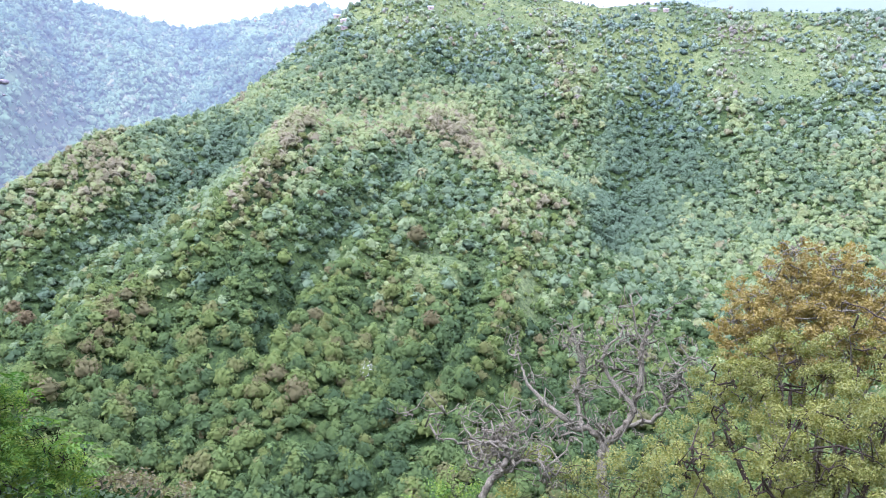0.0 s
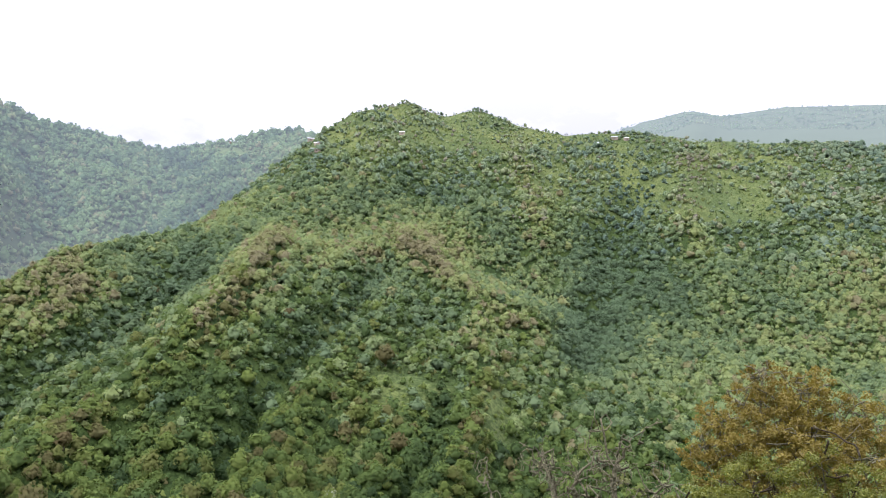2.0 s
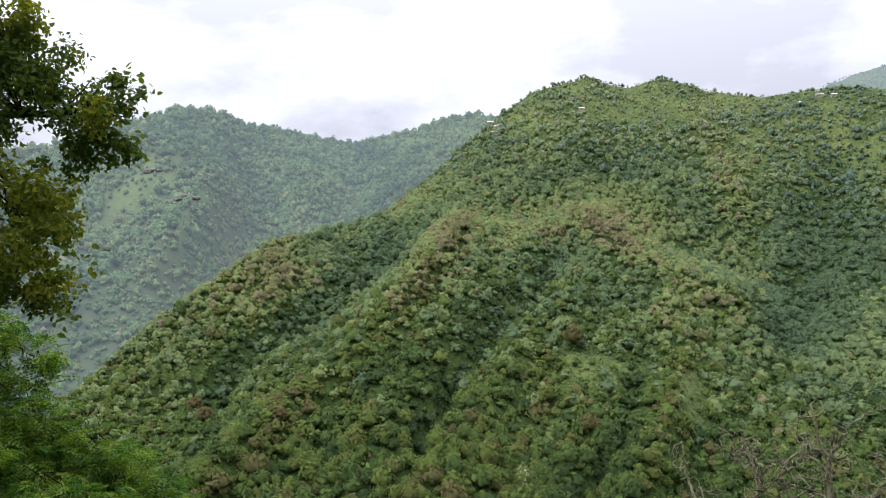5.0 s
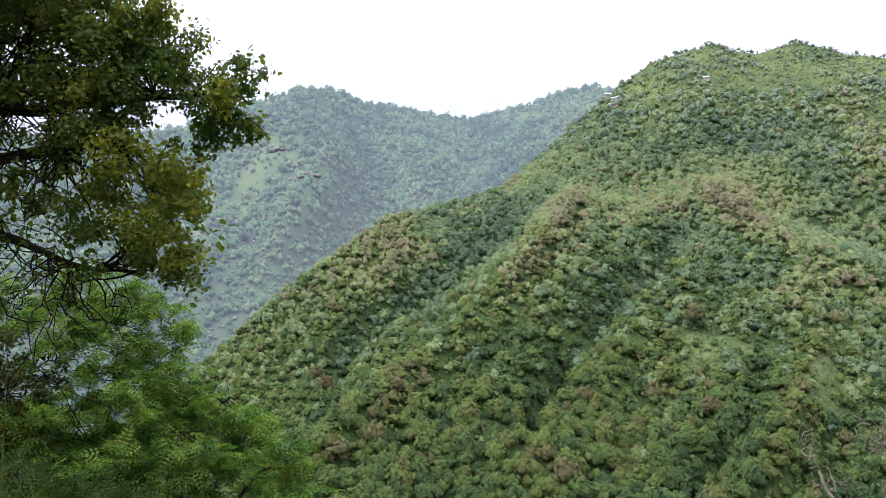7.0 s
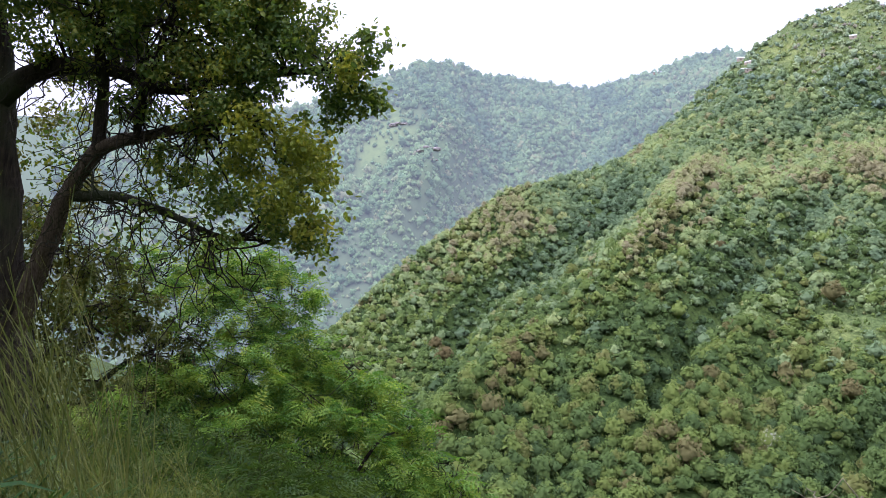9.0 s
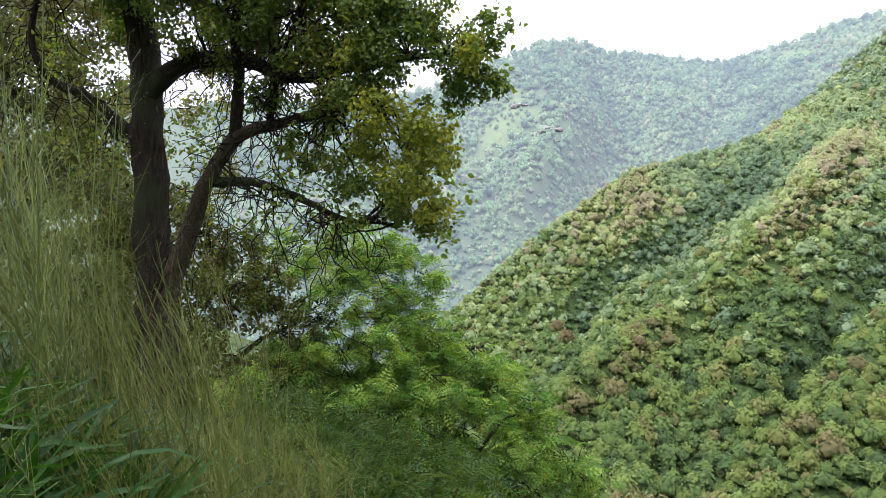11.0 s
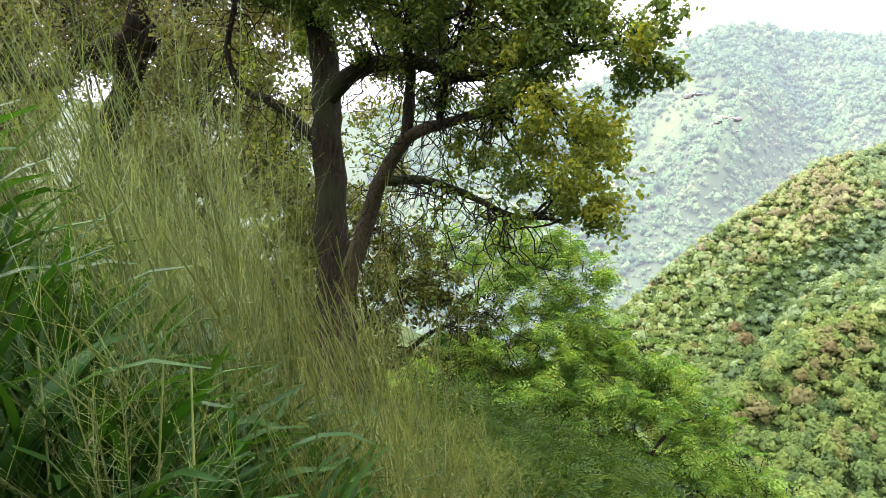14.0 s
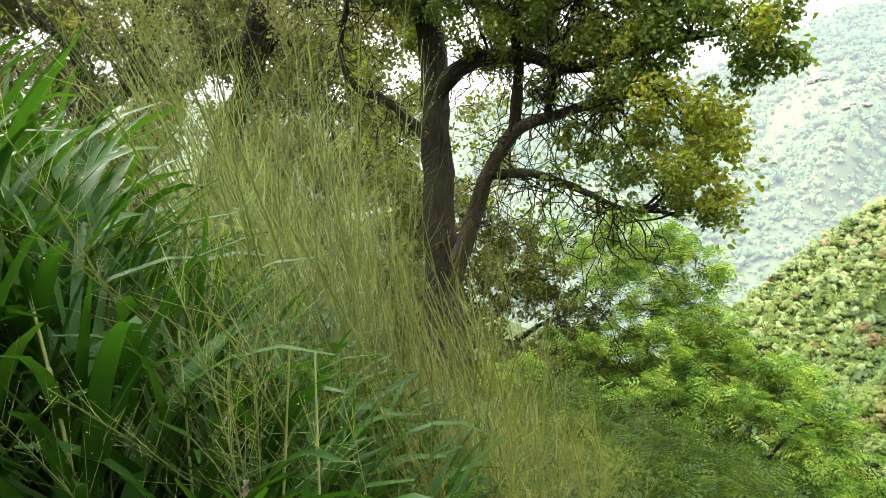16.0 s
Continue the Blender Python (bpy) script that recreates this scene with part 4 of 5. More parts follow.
_, limb_t = limb("limb", [bearing(61.3, 18, 8.3), bearing(66, 20, 8.2), bearing(71, 19.5, 8.0), bearing(76, 20.5, 8.0)], [0.08, 0.07, 0.05, 0.03], big, base, BARK, 14, 7, 0.12, 8)
# the highest lobes are unseen, added above the view for their shade
CROWN = [(36.7, 16.9, 6.2, 2.9), (40.3, 18.7, 6.3, 3.1), (43.7, 18.4, 6.4, 3.8), (47.8, 17.9, 6.6, 3.8), (43.5, 14.2, 6.4, 3.3), (40.6, 9.6, 6.6, 2.2), (41.2, 6.8, 6.5, 2.4), (43.2, 4.9, 6.3, 2.7), (45.8, 8.8, 6.6, 2.9), (47.6, 12.6, 6.8, 2.6), (50.9, 17.2, 7.0, 3.2), (54.8, 18.2, 7.2, 3.0), (52, 13.2, 7.0, 2.0), (49, 9.3, 6.8, 2.2), (58, 19, 7.6, 3.0), (63, 19.5, 8.0, 3.2), (39.7, 4.2, 6.2, 2.0), (34.7, 18.9, 6.1, 1.4), (34.9, 14.6, 6.1, 1.6), (38, 14.0, 6.2, 2.0),
         (57, 15.5, 7.6, 2.0), (59.5, 21, 8.0, 2.6), (54.5, 15.6, 7.3, 1.9), (61.5, 16.5, 8.5, 2.0), (49, 21.3, 6.8, 2.6), (52.5, 21.8, 7.0, 2.8), (55.8, 22, 7.3, 3.0), (45.6, 21.6, 6.6, 2.6), (42.6, 21.3, 6.5, 2.0), (47, 24, 6.7, 3), (48, 25, 6.8, 4), (57, 25, 7.4, 4.5), (66, 25, 8, 4.5), (58, 33, 8.5, 5), (68, 31, 8.5, 5), (74, 26, 9, 5), (50, 32, 7.5, 5)]
leafy(tree_rng, lobed(tree_rng, CROWN, 9, 0.46), 7200, 0.05, MAIN_LEAF, big, base, SMALL_V, SMALL_F, 0.8, 0.3, 0.5)
leafy(tree_rng, lobed(tree_rng, [(50, 19, 7.2, 3.5), (54, 20, 7.5, 3.5), (58, 21, 7.8, 3.5), (62, 20, 8.2, 3.5), (66, 20, 8.4, 3), (46, 20, 6.8, 3), (42, 19.5, 6.5, 2.5)], 14, 0.35), 5200, 0.052, MAIN_LEAF, big, base, LEAF_V, LEAF_F, 0.8, 0.2, 0.5)
leafy(tree_rng, [(50.5, 6.5, 7.0, 3.0), (48.3, 3.6, 6.8, 2.4), (52.5, 3.5, 7.1, 2.2), (57, 9, 8.4, 3), (64, 8, 8.8, 4), (66, 3, 9, 3), (57.5, 5, 8.2, 2.5), (55.5, 12, 8.0, 2.5), (62.5, 13, 8.6, 3), (67, 14, 8.6, 3)], 1300, 0.052, MAIN_LEAF, big, base, LEAF_V, LEAF_F, 0.9, 0.1, 0.5)
# sunlit bunches painted yellow; the last bunch is naturally pale
leafy(tree_rng, lobed(tree_rng, [(40.0, 10.6, 6.1, 2.6), (39.0, 8.6, 6.05, 2.0), (43.0, 11.8, 6.15, 2.4), (38.9, 5.4, 6.05, 1.7), (36.2, 16.6, 6.0, 1.6), (41.5, 7.4, 6.0, 2.0), (44.2, 9.5, 6.3, 1.8), (45.5, 16.5, 6.3, 1.6), (41, 22.8, 6.4, 1.6)], 11, 0.5), 3900, 0.047, LIT_YOUNG_LEAF, big, base, LEAF_V, LEAF_F, 0.8, 0.4, 0.5)
# single leaves that stand clear of the crown's edge
leaf_meshes = [mesh_of("leaf", *scatter(LEAF_V, LEAF_F, np.zeros((1, 3)), np.eye(3)[None], [q]), MAIN_LEAF) for q in (0.045, 0.056, 0.066)]
for az, el, d, deg in [(34.0, 19.0, 6.05, 1.8), (34.4, 14.8, 6.05, 1.7), (37.4, 6.5, 6.05, 1.9), (38.2, 3.2, 6.1, 1.7), (36.0, 18.0, 6.05, 2.2), (46, 3.5, 6.5, 2.2), (50, 5.5, 6.9, 2.5)]:
    for k in range(38):
        q = np.array(bearing(az + np.clip(tree_rng.normal(0, 0.5), -0.8, 0.8) * deg, el + np.clip(tree_rng.normal(0, 0.5), -0.8, 0.8) * deg, d + tree_rng.normal(0, 0.15))) - np.array(base)
        lf = part("leaf", leaf_meshes[k % 3], big)
        lf.location = q
        lf.rotation_euler = tree_rng.uniform(-1.2, 1.2, 3) + np.array((0, 0, tree_rng.uniform(0, 6.28)))
starts, goals = [], []
limb_all = np.concatenate([limb_r[6:], limb_u[4:], limb_v[3:], limb_w, limb_l[5:], limb_d[3:], limb_t[3:]])
for az, el, d, deg in CROWN[:16]:
    c = np.array(bearing(az, el, d))
    for k in range(10):
        g = c + np.clip(tree_rng.normal(0, d * radians(deg) * 0.4, 3), -0.3, 0.3)
        near = np.argsort(np.linalg.norm(limb_all - c, axis=1))[:4]
        starts.append(limb_all[tree_rng.choice(near)])
        goals.append(g)
tagged(part("twig_tangle", twig_mesh("twig_tangle", tree_rng, starts, goals, 0.012, 0.003, base, BARK, 9, 0.06), big), kind="stuff")
# thin drooping twigs inside the tree
starts, goals = [], []
inner = limb_all[polar(limb_all[:, 0], limb_all[:, 1])[0] > 45]
for k in range(420):
    s = inner[tree_rng.integers(len(inner))]
    starts.append(s)
    goals.append(s + tree_rng.normal(0, 0.38, 3) + np.array((0, 0, -0.25)))
tagged(part("twig_tangle", twig_mesh("twig_tangle", tree_rng, starts, goals, 0.008, 0.0025, base, BARK, 12, 0.16), big), kind="stuff")


def back_tree(seed, ctrls, label, twigs, leaf_blobs, leaf_mat, density):
    """A tangled tree behind the grass: limbs through control places, crooked twigs and thin foliage."""
    rng = np.random.default_rng(seed)
    first = ctrls[0][0][0]
    b = on_ground(first)
    t = thing("tangled_tree", b, label, "tree", "tangled trees")
    pts = []
    for k, (ctrl, radii) in enumerate(ctrls):
        ctrl = [b + Vector((0, 0, -0.3))] + ctrl if k == 0 else ctrl
        _, p = limb("trunk" if k == 0 else "limb", ctrl, radii, t, b, BARK, 18, 8, 0.15, seed * 10 + k)
        pts.append(p[len(p) // 3:])
    pts = np.concatenate(pts)
    st, go = [], []
    for k in range(int(1.3 * twigs)):
        s = pts[rng.integers(len(pts))]
        st.append(s)
        go.append(s + rng.normal(0, 0.5, 3) + np.array((0, 0, 0.05)))
    tagged(part("twig_tangle", twig_mesh("twig_tangle", rng, st, go, 0.011, 0.003, b, BROWN_BARK, 11, 0.4), t), kind="stuff")
    leafy(rng, lobed(rng, leaf_blobs, 6, 0.45), density, 0.058, leaf_mat, t, b, LEAF_V, LEAF_F, 0.9, 0.05, 0.4)
    return t


back_tree(31, [([bearing(78.5, -4, 11), bearing(77.3, 4.2, 11), bearing(75.2, 11.5, 11), bearing(74.3, 17.3, 11), bearing(72, 26, 11)], [0.3, 0.27, 0.24, 0.2, 0.18, 0.1]),
               ([bearing(75.3, 13.2, 11), bearing(72.8, 16.0, 11), bearing(70.6, 18.2, 10.8), bearing(67, 22, 10.5)], [0.15, 0.14, 0.12, 0.06]),
               ([bearing(75.3, 14.7, 11), bearing(77.8, 13.4, 10.8), bearing(80.3, 11.2, 10.6), bearing(84, 12, 10)], [0.13, 0.11, 0.09, 0.04]),
               ([bearing(72.8, 16, 11), bearing(69.5, 12, 10), bearing(68, 6, 9.5), bearing(69, 1, 9.3)], [0.05, 0.04, 0.03, 0.015])],
          "dark leaning tree with tangled bare twigs behind grass", 150,
          [(70, 10, 10, 5), (67, 16, 10, 5), (73, 6, 11, 5), (80, 18, 10, 6), (66, 4, 10, 4), (71, 20, 10, 5), (62.5, 16, 10.5, 3), (58, 13, 10.8, 3.2), (60, 6, 10.6, 3.4), (55.5, 6.5, 10.3, 2.2), (64, 12, 10.5, 4), (68, 8, 10.5, 4), (57, 0, 10, 3), (63, 1, 10.3, 3.5), (64.5, 16, 10.2, 3), (66, 12.5, 10, 3), (63.5, 19, 10.2, 3), (68, 17.5, 10.2, 3.2), (73, 14, 11, 3.5), (77, 8, 11, 3.5)], BROWN_LEAF, 2200)
back_tree(32, [([bearing(86.0, -6, 10), bearing(86.3, 3.1, 10), bearing(85.9, 8.2, 10), bearing(86.6, 12.3, 10), bearing(89.7, 15, 10)], [0.13, 0.11, 0.1, 0.08, 0.06, 0.03]),
               ([bearing(85.9, 8.2, 10), bearing(82.9, 11.3, 10), bearing(82.5, 17, 10), bearing(80, 24, 10)], [0.09, 0.08, 0.07, 0.03]),
               ([bearing(86.2, 5, 10), bearing(90, 9, 9.8), bearing(93, 12, 9.6)], [0.06, 0.05, 0.02])],
          "slender crooked tree with dark branches and thin foliage", 130,
          [(86, 16, 10, 6), (91, 12, 10, 6), (83, 8, 10.5, 4), (90, 20, 10, 6), (88, 4, 11, 5), (80, 10, 12, 4)], BROWN_LEAF, 1100)
back_tree(33, [([bearing(82.3, -4, 12.5), bearing(82.5, 4.6, 12.5), bearing(82.0, 12.6, 12.5), bearing(82.0, 18, 12.5), bearing(83, 27, 12.5)], [0.2, 0.18, 0.16, 0.15, 0.12, 0.06]),
               ([bearing(82.0, 12, 12.5), bearing(78.5, 17, 12.3), bearing(76, 22, 12)], [0.08, 0.07, 0.03])],
          "grey-brown tree trunk standing behind tall grass", 60, [(78, 22, 12, 5), (84, 22, 12, 5), (76, 4, 13, 4)], BROWN_LEAF, 900)


THICKET_BLOBS = [(64, 1, 15, 4), (67.5, 6, 16, 4), (71, 0, 14, 4.5), (74.5, 7, 15, 4), (78, 1, 14, 4.5), (81.5, 9, 15, 4.5), (85, 3, 14, 4.5), (89, 10, 14, 5), (93, 4, 13, 5), (97, 10, 13, 5), (62.6, 5, 13, 2.8), (65.5, 9.5, 13, 3.6), (69, 4, 12.5, 3.6), (72, 11, 12.5, 3.6), (63.2, 11, 14, 2.8), (66, 16, 13, 3.6), (72, 17, 13, 3.8), (78, 14, 13, 4), (75, 20, 14, 4), (69, 12, 17, 3.5), (86, 15, 15, 4), (93, 17, 14, 4.5), (80, 17, 16, 4.5), (84, 20.5, 15, 4.5), (88, 16, 15.5, 4.5), (76, 14, 16, 4), (71, 21.5, 15, 4), (92, 22, 14, 5), (65.5, 20, 15, 3.6)]


def shrub(seed, name, label, blobs, mat, density, size, tv, tf, stems=14, bark=BROWN_BARK, spread=0.7, hollow=0.3, up=0.6, flat=0.85, radius=0.03, wood=0.35, bunch=(12, 0.33)):
    """A shrub rooted in the slope: stems that fork to its lobes, and leaves round them."""
    rng = np.random.default_rng(seed)
    cs = np.array([tuple(bearing(a, e, d)) for a, e, d, _ in blobs])
    bunches = lobed(rng, blobs, *bunch)
    low = cs[np.argmin(cs[:, 2])]
    mean = cs.mean(0)
    b = on_ground((mean[0] * 0.6 + low[0] * 0.4, mean[1] * 0.6 + low[1] * 0.4))
    t = thing(name, b, label, "shrub" if "tree" not in name else "tree")
    for k, i in enumerate(rng.permutation(len(cs))[:stems]):
        mid = (np.array(b) * 0.45 + cs[i] * 0.55) + rng.normal(0, 0.15, 3)
        limb("stem", [b + Vector((0, 0, -0.2)), Vector(mid), Vector(cs[i])], [radius * 1.4, radius, radius * 0.4], t, b, bark, 12, 6, 0.15, seed * 50 + k)
    st, go = [], []
    for (az, el, d, deg), c in zip(blobs, cs):
        for k in range(12):
            st.append(c + rng.normal(0, 0.25 * d * radians(deg), 3))
            go.append(c + rng.normal(0, 0.45 * d * radians(deg), 3) + np.array((0, 0, 0.1)))
    tagged(part("twig_tangle", twig_mesh("twig_tangle", rng, st, go, radius * wood, radius * 0.1, b, bark, 7, 0.35), t), kind="stuff")
    leafy(rng, bunches, density, size, mat, t, b, tv, tf, spread, hollow, up, flat)
    return t


BUSH = [(43.5, 1.2, 9.6, 2.4), (41.3, -0.8, 9.5, 2.9), (42.9, -4.3, 9.2, 3.8), (39.5, -5.1, 9.2, 2.5), (36.9, -6.8, 9.0, 2.5), (39.3, -9.3, 8.7, 3.8), (34.2, -8.4, 9.0, 2.5), (35.8, -12.2, 8.7, 3.8), (31.6, -10.5, 9.0, 2.1), (29.7, -13.7, 9.0, 2.4), (33.2, -15.0, 8.7, 3.4), (45.2, -7.6, 8.8, 4.2), (43.8, -12.5, 8.4, 4.6), (27.3, -15.2, 9.0, 1.8), (47.1, -1.0, 9.3, 3.0), (38, -17, 8.5, 4.5), (31, -19, 8.8, 4), (48, -13, 8.2, 4.2), (49, -6, 8.8, 3.2), (51, -17, 7.2, 4), (46, -19, 7.2, 4), (41, -21, 7.6, 4), (53, -10, 7.8, 3), (39, -13.5, 8.5, 3), (50, 1, 9.8, 2.3), (53, -1.5, 9.5, 2.3), (46.8, 2.3, 9.8, 2.0), (36, -16.5, 8.4, 3), (42, -16, 8.2, 3.2), (32, -18, 8.6, 3), (28.5, -18, 8.8, 2.6), (47.5, -16, 6.6, 3.2), (43.5, -18.5, 6.6, 3.2), (50.5, -13.5, 7.0, 2.8), (53.5, -14.5, 6.6, 2.6), (40, -11, 9.7, 4.2), (44.5, -9, 9.7, 4.2), (36.5, -14.5, 9.6, 3.6), (48.5, -9.5, 9.4, 3.8), (42.5, -15, 9.3, 4)]
feathery = shrub(41, "feathery_shrub", "bright green feathery-leaved shrub on the steep bank", BUSH, FERN_LEAF, 1700, 0.175, FROND_V, FROND_F, 8, BARK, 0.45, 0.3, 1.3, 0.5, 0.018, 0.35, (20, 0.24))
frond_rng = np.random.default_rng(71)
frond_meshes = [mesh_of("frond", FROND_V * q, FROND_F, FERN_LEAF) for q in (0.17, 0.21, 0.25)]
for az, el, d, deg in BUSH[:14]:
    for k in range(18):
        a = frond_rng.uniform(-0.6, 2.2)
        q = np.array(bearing(az - deg * math.sin(a) * 0.95, el + deg * math.cos(a) * 0.85, d - 0.1 + frond_rng.normal(0, 0.15))) - np.array(feathery.location)
        fr = part("frond", frond_meshes[k % 3], feathery)
        fr.location = q
        fr.rotation_euler = (frond_rng.uniform(-0.2, 0.7), frond_rng.uniform(-0.5, 0.5), frond_rng.uniform(0, 6.28))
shrub(42, "dry_shrub", "thin brown-leaved shrub beside the old tree trunk", [(55, -2.5, 8.6, 3.2), (52, -1.5, 8.8, 3.0), (56, -7, 8.5, 3.2), (50.5, -5.5, 8.7, 2.6), (57, 2, 9.5, 3), (54, 1, 9.3, 3), (58, -4, 9, 3.5), (60.5, -1, 9.6, 3.2), (51, -9, 8.6, 3), (48.5, -3.5, 9.4, 2.4), (64, -2, 9, 3.5), (62.5, -6, 9.2, 3.0), (53, -8, 8.4, 3), (67, -3, 9.5, 3.5), (62, 2, 10, 3.2), (66, 6, 10.5, 3.5), (70, 2, 10.5, 4), (63, 8, 11, 3), (74, 4, 10, 4)], SHRUB_LEAF, 4200, 0.06, SMALL_V, SMALL_F, 6, BARK, 0.9, 0.1, 0.5)
shrub(47, "thicket", "dense olive thicket behind the tall grass", THICKET_BLOBS, THICKET_LEAF, 2300, 0.11, SMALL_V, SMALL_F, 9, BARK, 0.9, 0.2, 0.5)
DRY = [(24.5, -17.3, 70, 2.2), (22.4, -17.9, 70, 2.0), (26.8, -18.0, 70, 2.0), (20.4, -18.7, 71, 1.8)]
shrub(48, "dry_tree", "dry grey-brown bushy tree low in the valley", DRY, DRY_LEAF, 150, 0.3, SMALL_V, SMALL_F, 4, BROWN_BARK, 0.8, 0.2, 0.5, 0.85, 0.12)
ORANGE = [(-26, -4.5, 20.2, 3.2), (-29, -5.5, 20, 3.5), (-22.5, -7.8, 19.9, 2.4), (-25.5, -1.6, 20.2, 2.0), (-28.4, -2.4, 20, 2.3), (-25.3, -3.3, 20, 2.7), (-22.7, -4.5, 20, 2.2), (-21.4, -6.4, 20, 1.9), (-27.0, -6.0, 19.6, 3.6), (-30.6, -3.9, 20.4, 2.8), (-23.8, -6.8, 19.8, 2.4), (-33.5, -5, 20.4, 3.2), (-24.5, -8.2, 19.5, 2.5), (-28, -8.2, 19.3, 3), (-31.5, -7.4, 19.5, 3)]
shrub(43, "rusty_tree", "rust-orange leaved tree with pale crooked branches on the bank", ORANGE, ORANGE_LEAF, 3900, 0.066, SMALL_V, SMALL_F, 12, PALE_BARK, 0.8, 0.2, 0.5, 0.7, 0.05, 0.45, (44, 0.16))
GREEN_R = [(-25.2, -10.3, 18.5, 4.4), (-29.4, -8.9, 18.5, 4.0), (-21.5, -10.6, 18.5, 3.1), (-20.8, -13.8, 18, 3.2), (-27.0, -14.7, 17.5, 4.8), (-31, -12.9, 17.5, 4.4), (-23.4, -17.0, 17, 4.0), (-18.8, -16.7, 17, 2.6), (-34, -16, 17, 5), (-29, -19, 17, 4.5)]
shrub(44, "bank_tree", "pale green leafy tree below the rusty one", GREEN_R, OLIVE_LEAF, 5000, 0.055, SMALL_V, SMALL_F, 9, BROWN_BARK, 0.8, 0.25, 0.6, 0.7, 0.07, 0.35, (44, 0.16))
shrub(45, "olive_shrub", "yellow-olive shrub under the leafless tree", [(-9.3, -18.0, 23, 3.0), (-13.5, -18.3, 23, 3.2), (-16.8, -15.6, 23.5, 2.4), (-17.5, -19, 23, 3), (-5.5, -20.5, 23, 2.5)], OLIVE_LEAF, 1600, 0.075, SMALL_V, SMALL_F, 6, BROWN_BARK)
shrub(46, "green_shrub", "fresh yellow-green shrub at the bank's lower edge", [(-0.5, -18.9, 27, 2.0), (1.5, -20.5, 27, 2.2), (-2.5, -20.5, 27, 2)], FERN_LEAF, 1000, 0.085, SMALL_V, SMALL_F, 4, BROWN_BARK)


def bare_tree(seed, base_bearing, mains, label, twigs, kink=0.4):
    """A leafless tree with pale, crooked, much-forked branches."""
    rng = np.random.default_rng(seed)
    b = on_ground(bearing(*base_bearing))
    t = thing("bare_tree", b, label, "tree", "leafless trees")
    pts = []
    for k, (ctrl, radii) in enumerate(mains):
        c = [bearing(*q) for q in ctrl]
        c = [b + Vector((0, 0, -0.3))] + c if k == 0 else c
        line = curve_points(c, 9 * len(c))
        line[2:] += np.cumsum(rng.normal(0, 0.06, (len(line) - 2, 3)), 0) * 0.5
        rad = 1.2 * np.interp(np.linspace(0, 1, len(line)), np.linspace(0, 1, len(radii)), radii)
        v, f = tube(line - np.array(b), rad, 7, rng, 0.15)
        part("trunk" if k == 0 else "branch", mesh_of("branch", v, f, PALE_BARK, True), t)
        pts.append(line[len(line) // 3 if k == 0 else 3:])
    pts = np.concatenate(pts)
    for count, reach, r0, r1 in ((twigs, 1.0, 0.038, 0.014), (int(twigs * 2.2), 0.6, 0.02, 0.008)):
        st, go, nxt = [], [], []
        for k in range(count):
            s = pts[rng.integers(len(pts))]
            g = s + rng.normal(0, reach * 0.6, 3) + np.array((0, 0, 0.25 * reach))
            st.append(s)
            go.append(g)
        pieces = []
        for s, g in zip(st, go):
            p = wander(rng, s, g, 12, kink)
            nxt.append(p[3:])
            pieces.append(tube(p - np.array(b), np.linspace(r0, r1, 12), 5))
        v, f = join(pieces)
        tagged(part("twig_tangle", mesh_of("twig_tangle", v, f, PALE_BARK, True), t), kind="stuff")
        pts = np.concatenate(nxt)
    return t


bare_tree(51, (-12.4, -19.5, 25), [([(-12.3, -18.5, 25), (-12.5, -15.6, 25), (-14.0, -14.2, 25), (-15.4, -11.7, 25), (-16.0, -8.4, 25), (-17.2, -6.2, 25)], [0.16, 0.14, 0.12, 0.1, 0.08, 0.06, 0.03]),
           ([(-12.4, -16, 25), (-11.5, -14.4, 24.8), (-9.7, -14.0, 24.6), (-7.2, -11.6, 24.5), (-6.1, -9.0, 24.5)], [0.1, 0.09, 0.08, 0.05, 0.02]),
           ([(-10.5, -14.2, 24.7), (-10.2, -11.5, 25), (-10.6, -9.4, 25.2), (-9.4, -7.3, 25.4)], [0.06, 0.055, 0.04, 0.02]),
           ([(-14.6, -13, 25), (-12.8, -10.5, 25.5), (-12.2, -8.5, 25.7), (-13.6, -6.4, 26)], [0.07, 0.055, 0.045, 0.02]),
           ([(-14.2, -14, 25), (-16.5, -13, 24.5), (-18.2, -11, 24.3), (-19.4, -10.5, 24)], [0.06, 0.05, 0.04, 0.02])],
          "leafless tree with pale twisting branches on the bank", 62, 0.5)
bare_tree(52, (-3.2, -21, 23), [([(-2.9, -19.8, 23), (-4.6, -17.6, 23), (-4.4, -16.2, 23), (-2.3, -16.4, 23), (0.3, -16.2, 23)], [0.12, 0.1, 0.08, 0.06, 0.045, 0.02]),
           ([(-4.6, -17.6, 23), (-6.2, -16.6, 22.8), (-7.8, -17.0, 22.5)], [0.06, 0.05, 0.02]),
           ([(-4.4, -16.6, 23), (-3.8, -15.6, 23.3), (-5.5, -14.9, 23.6)], [0.05, 0.04, 0.02])],
          "low leafless tree with grey contorted branches", 34, 0.5)


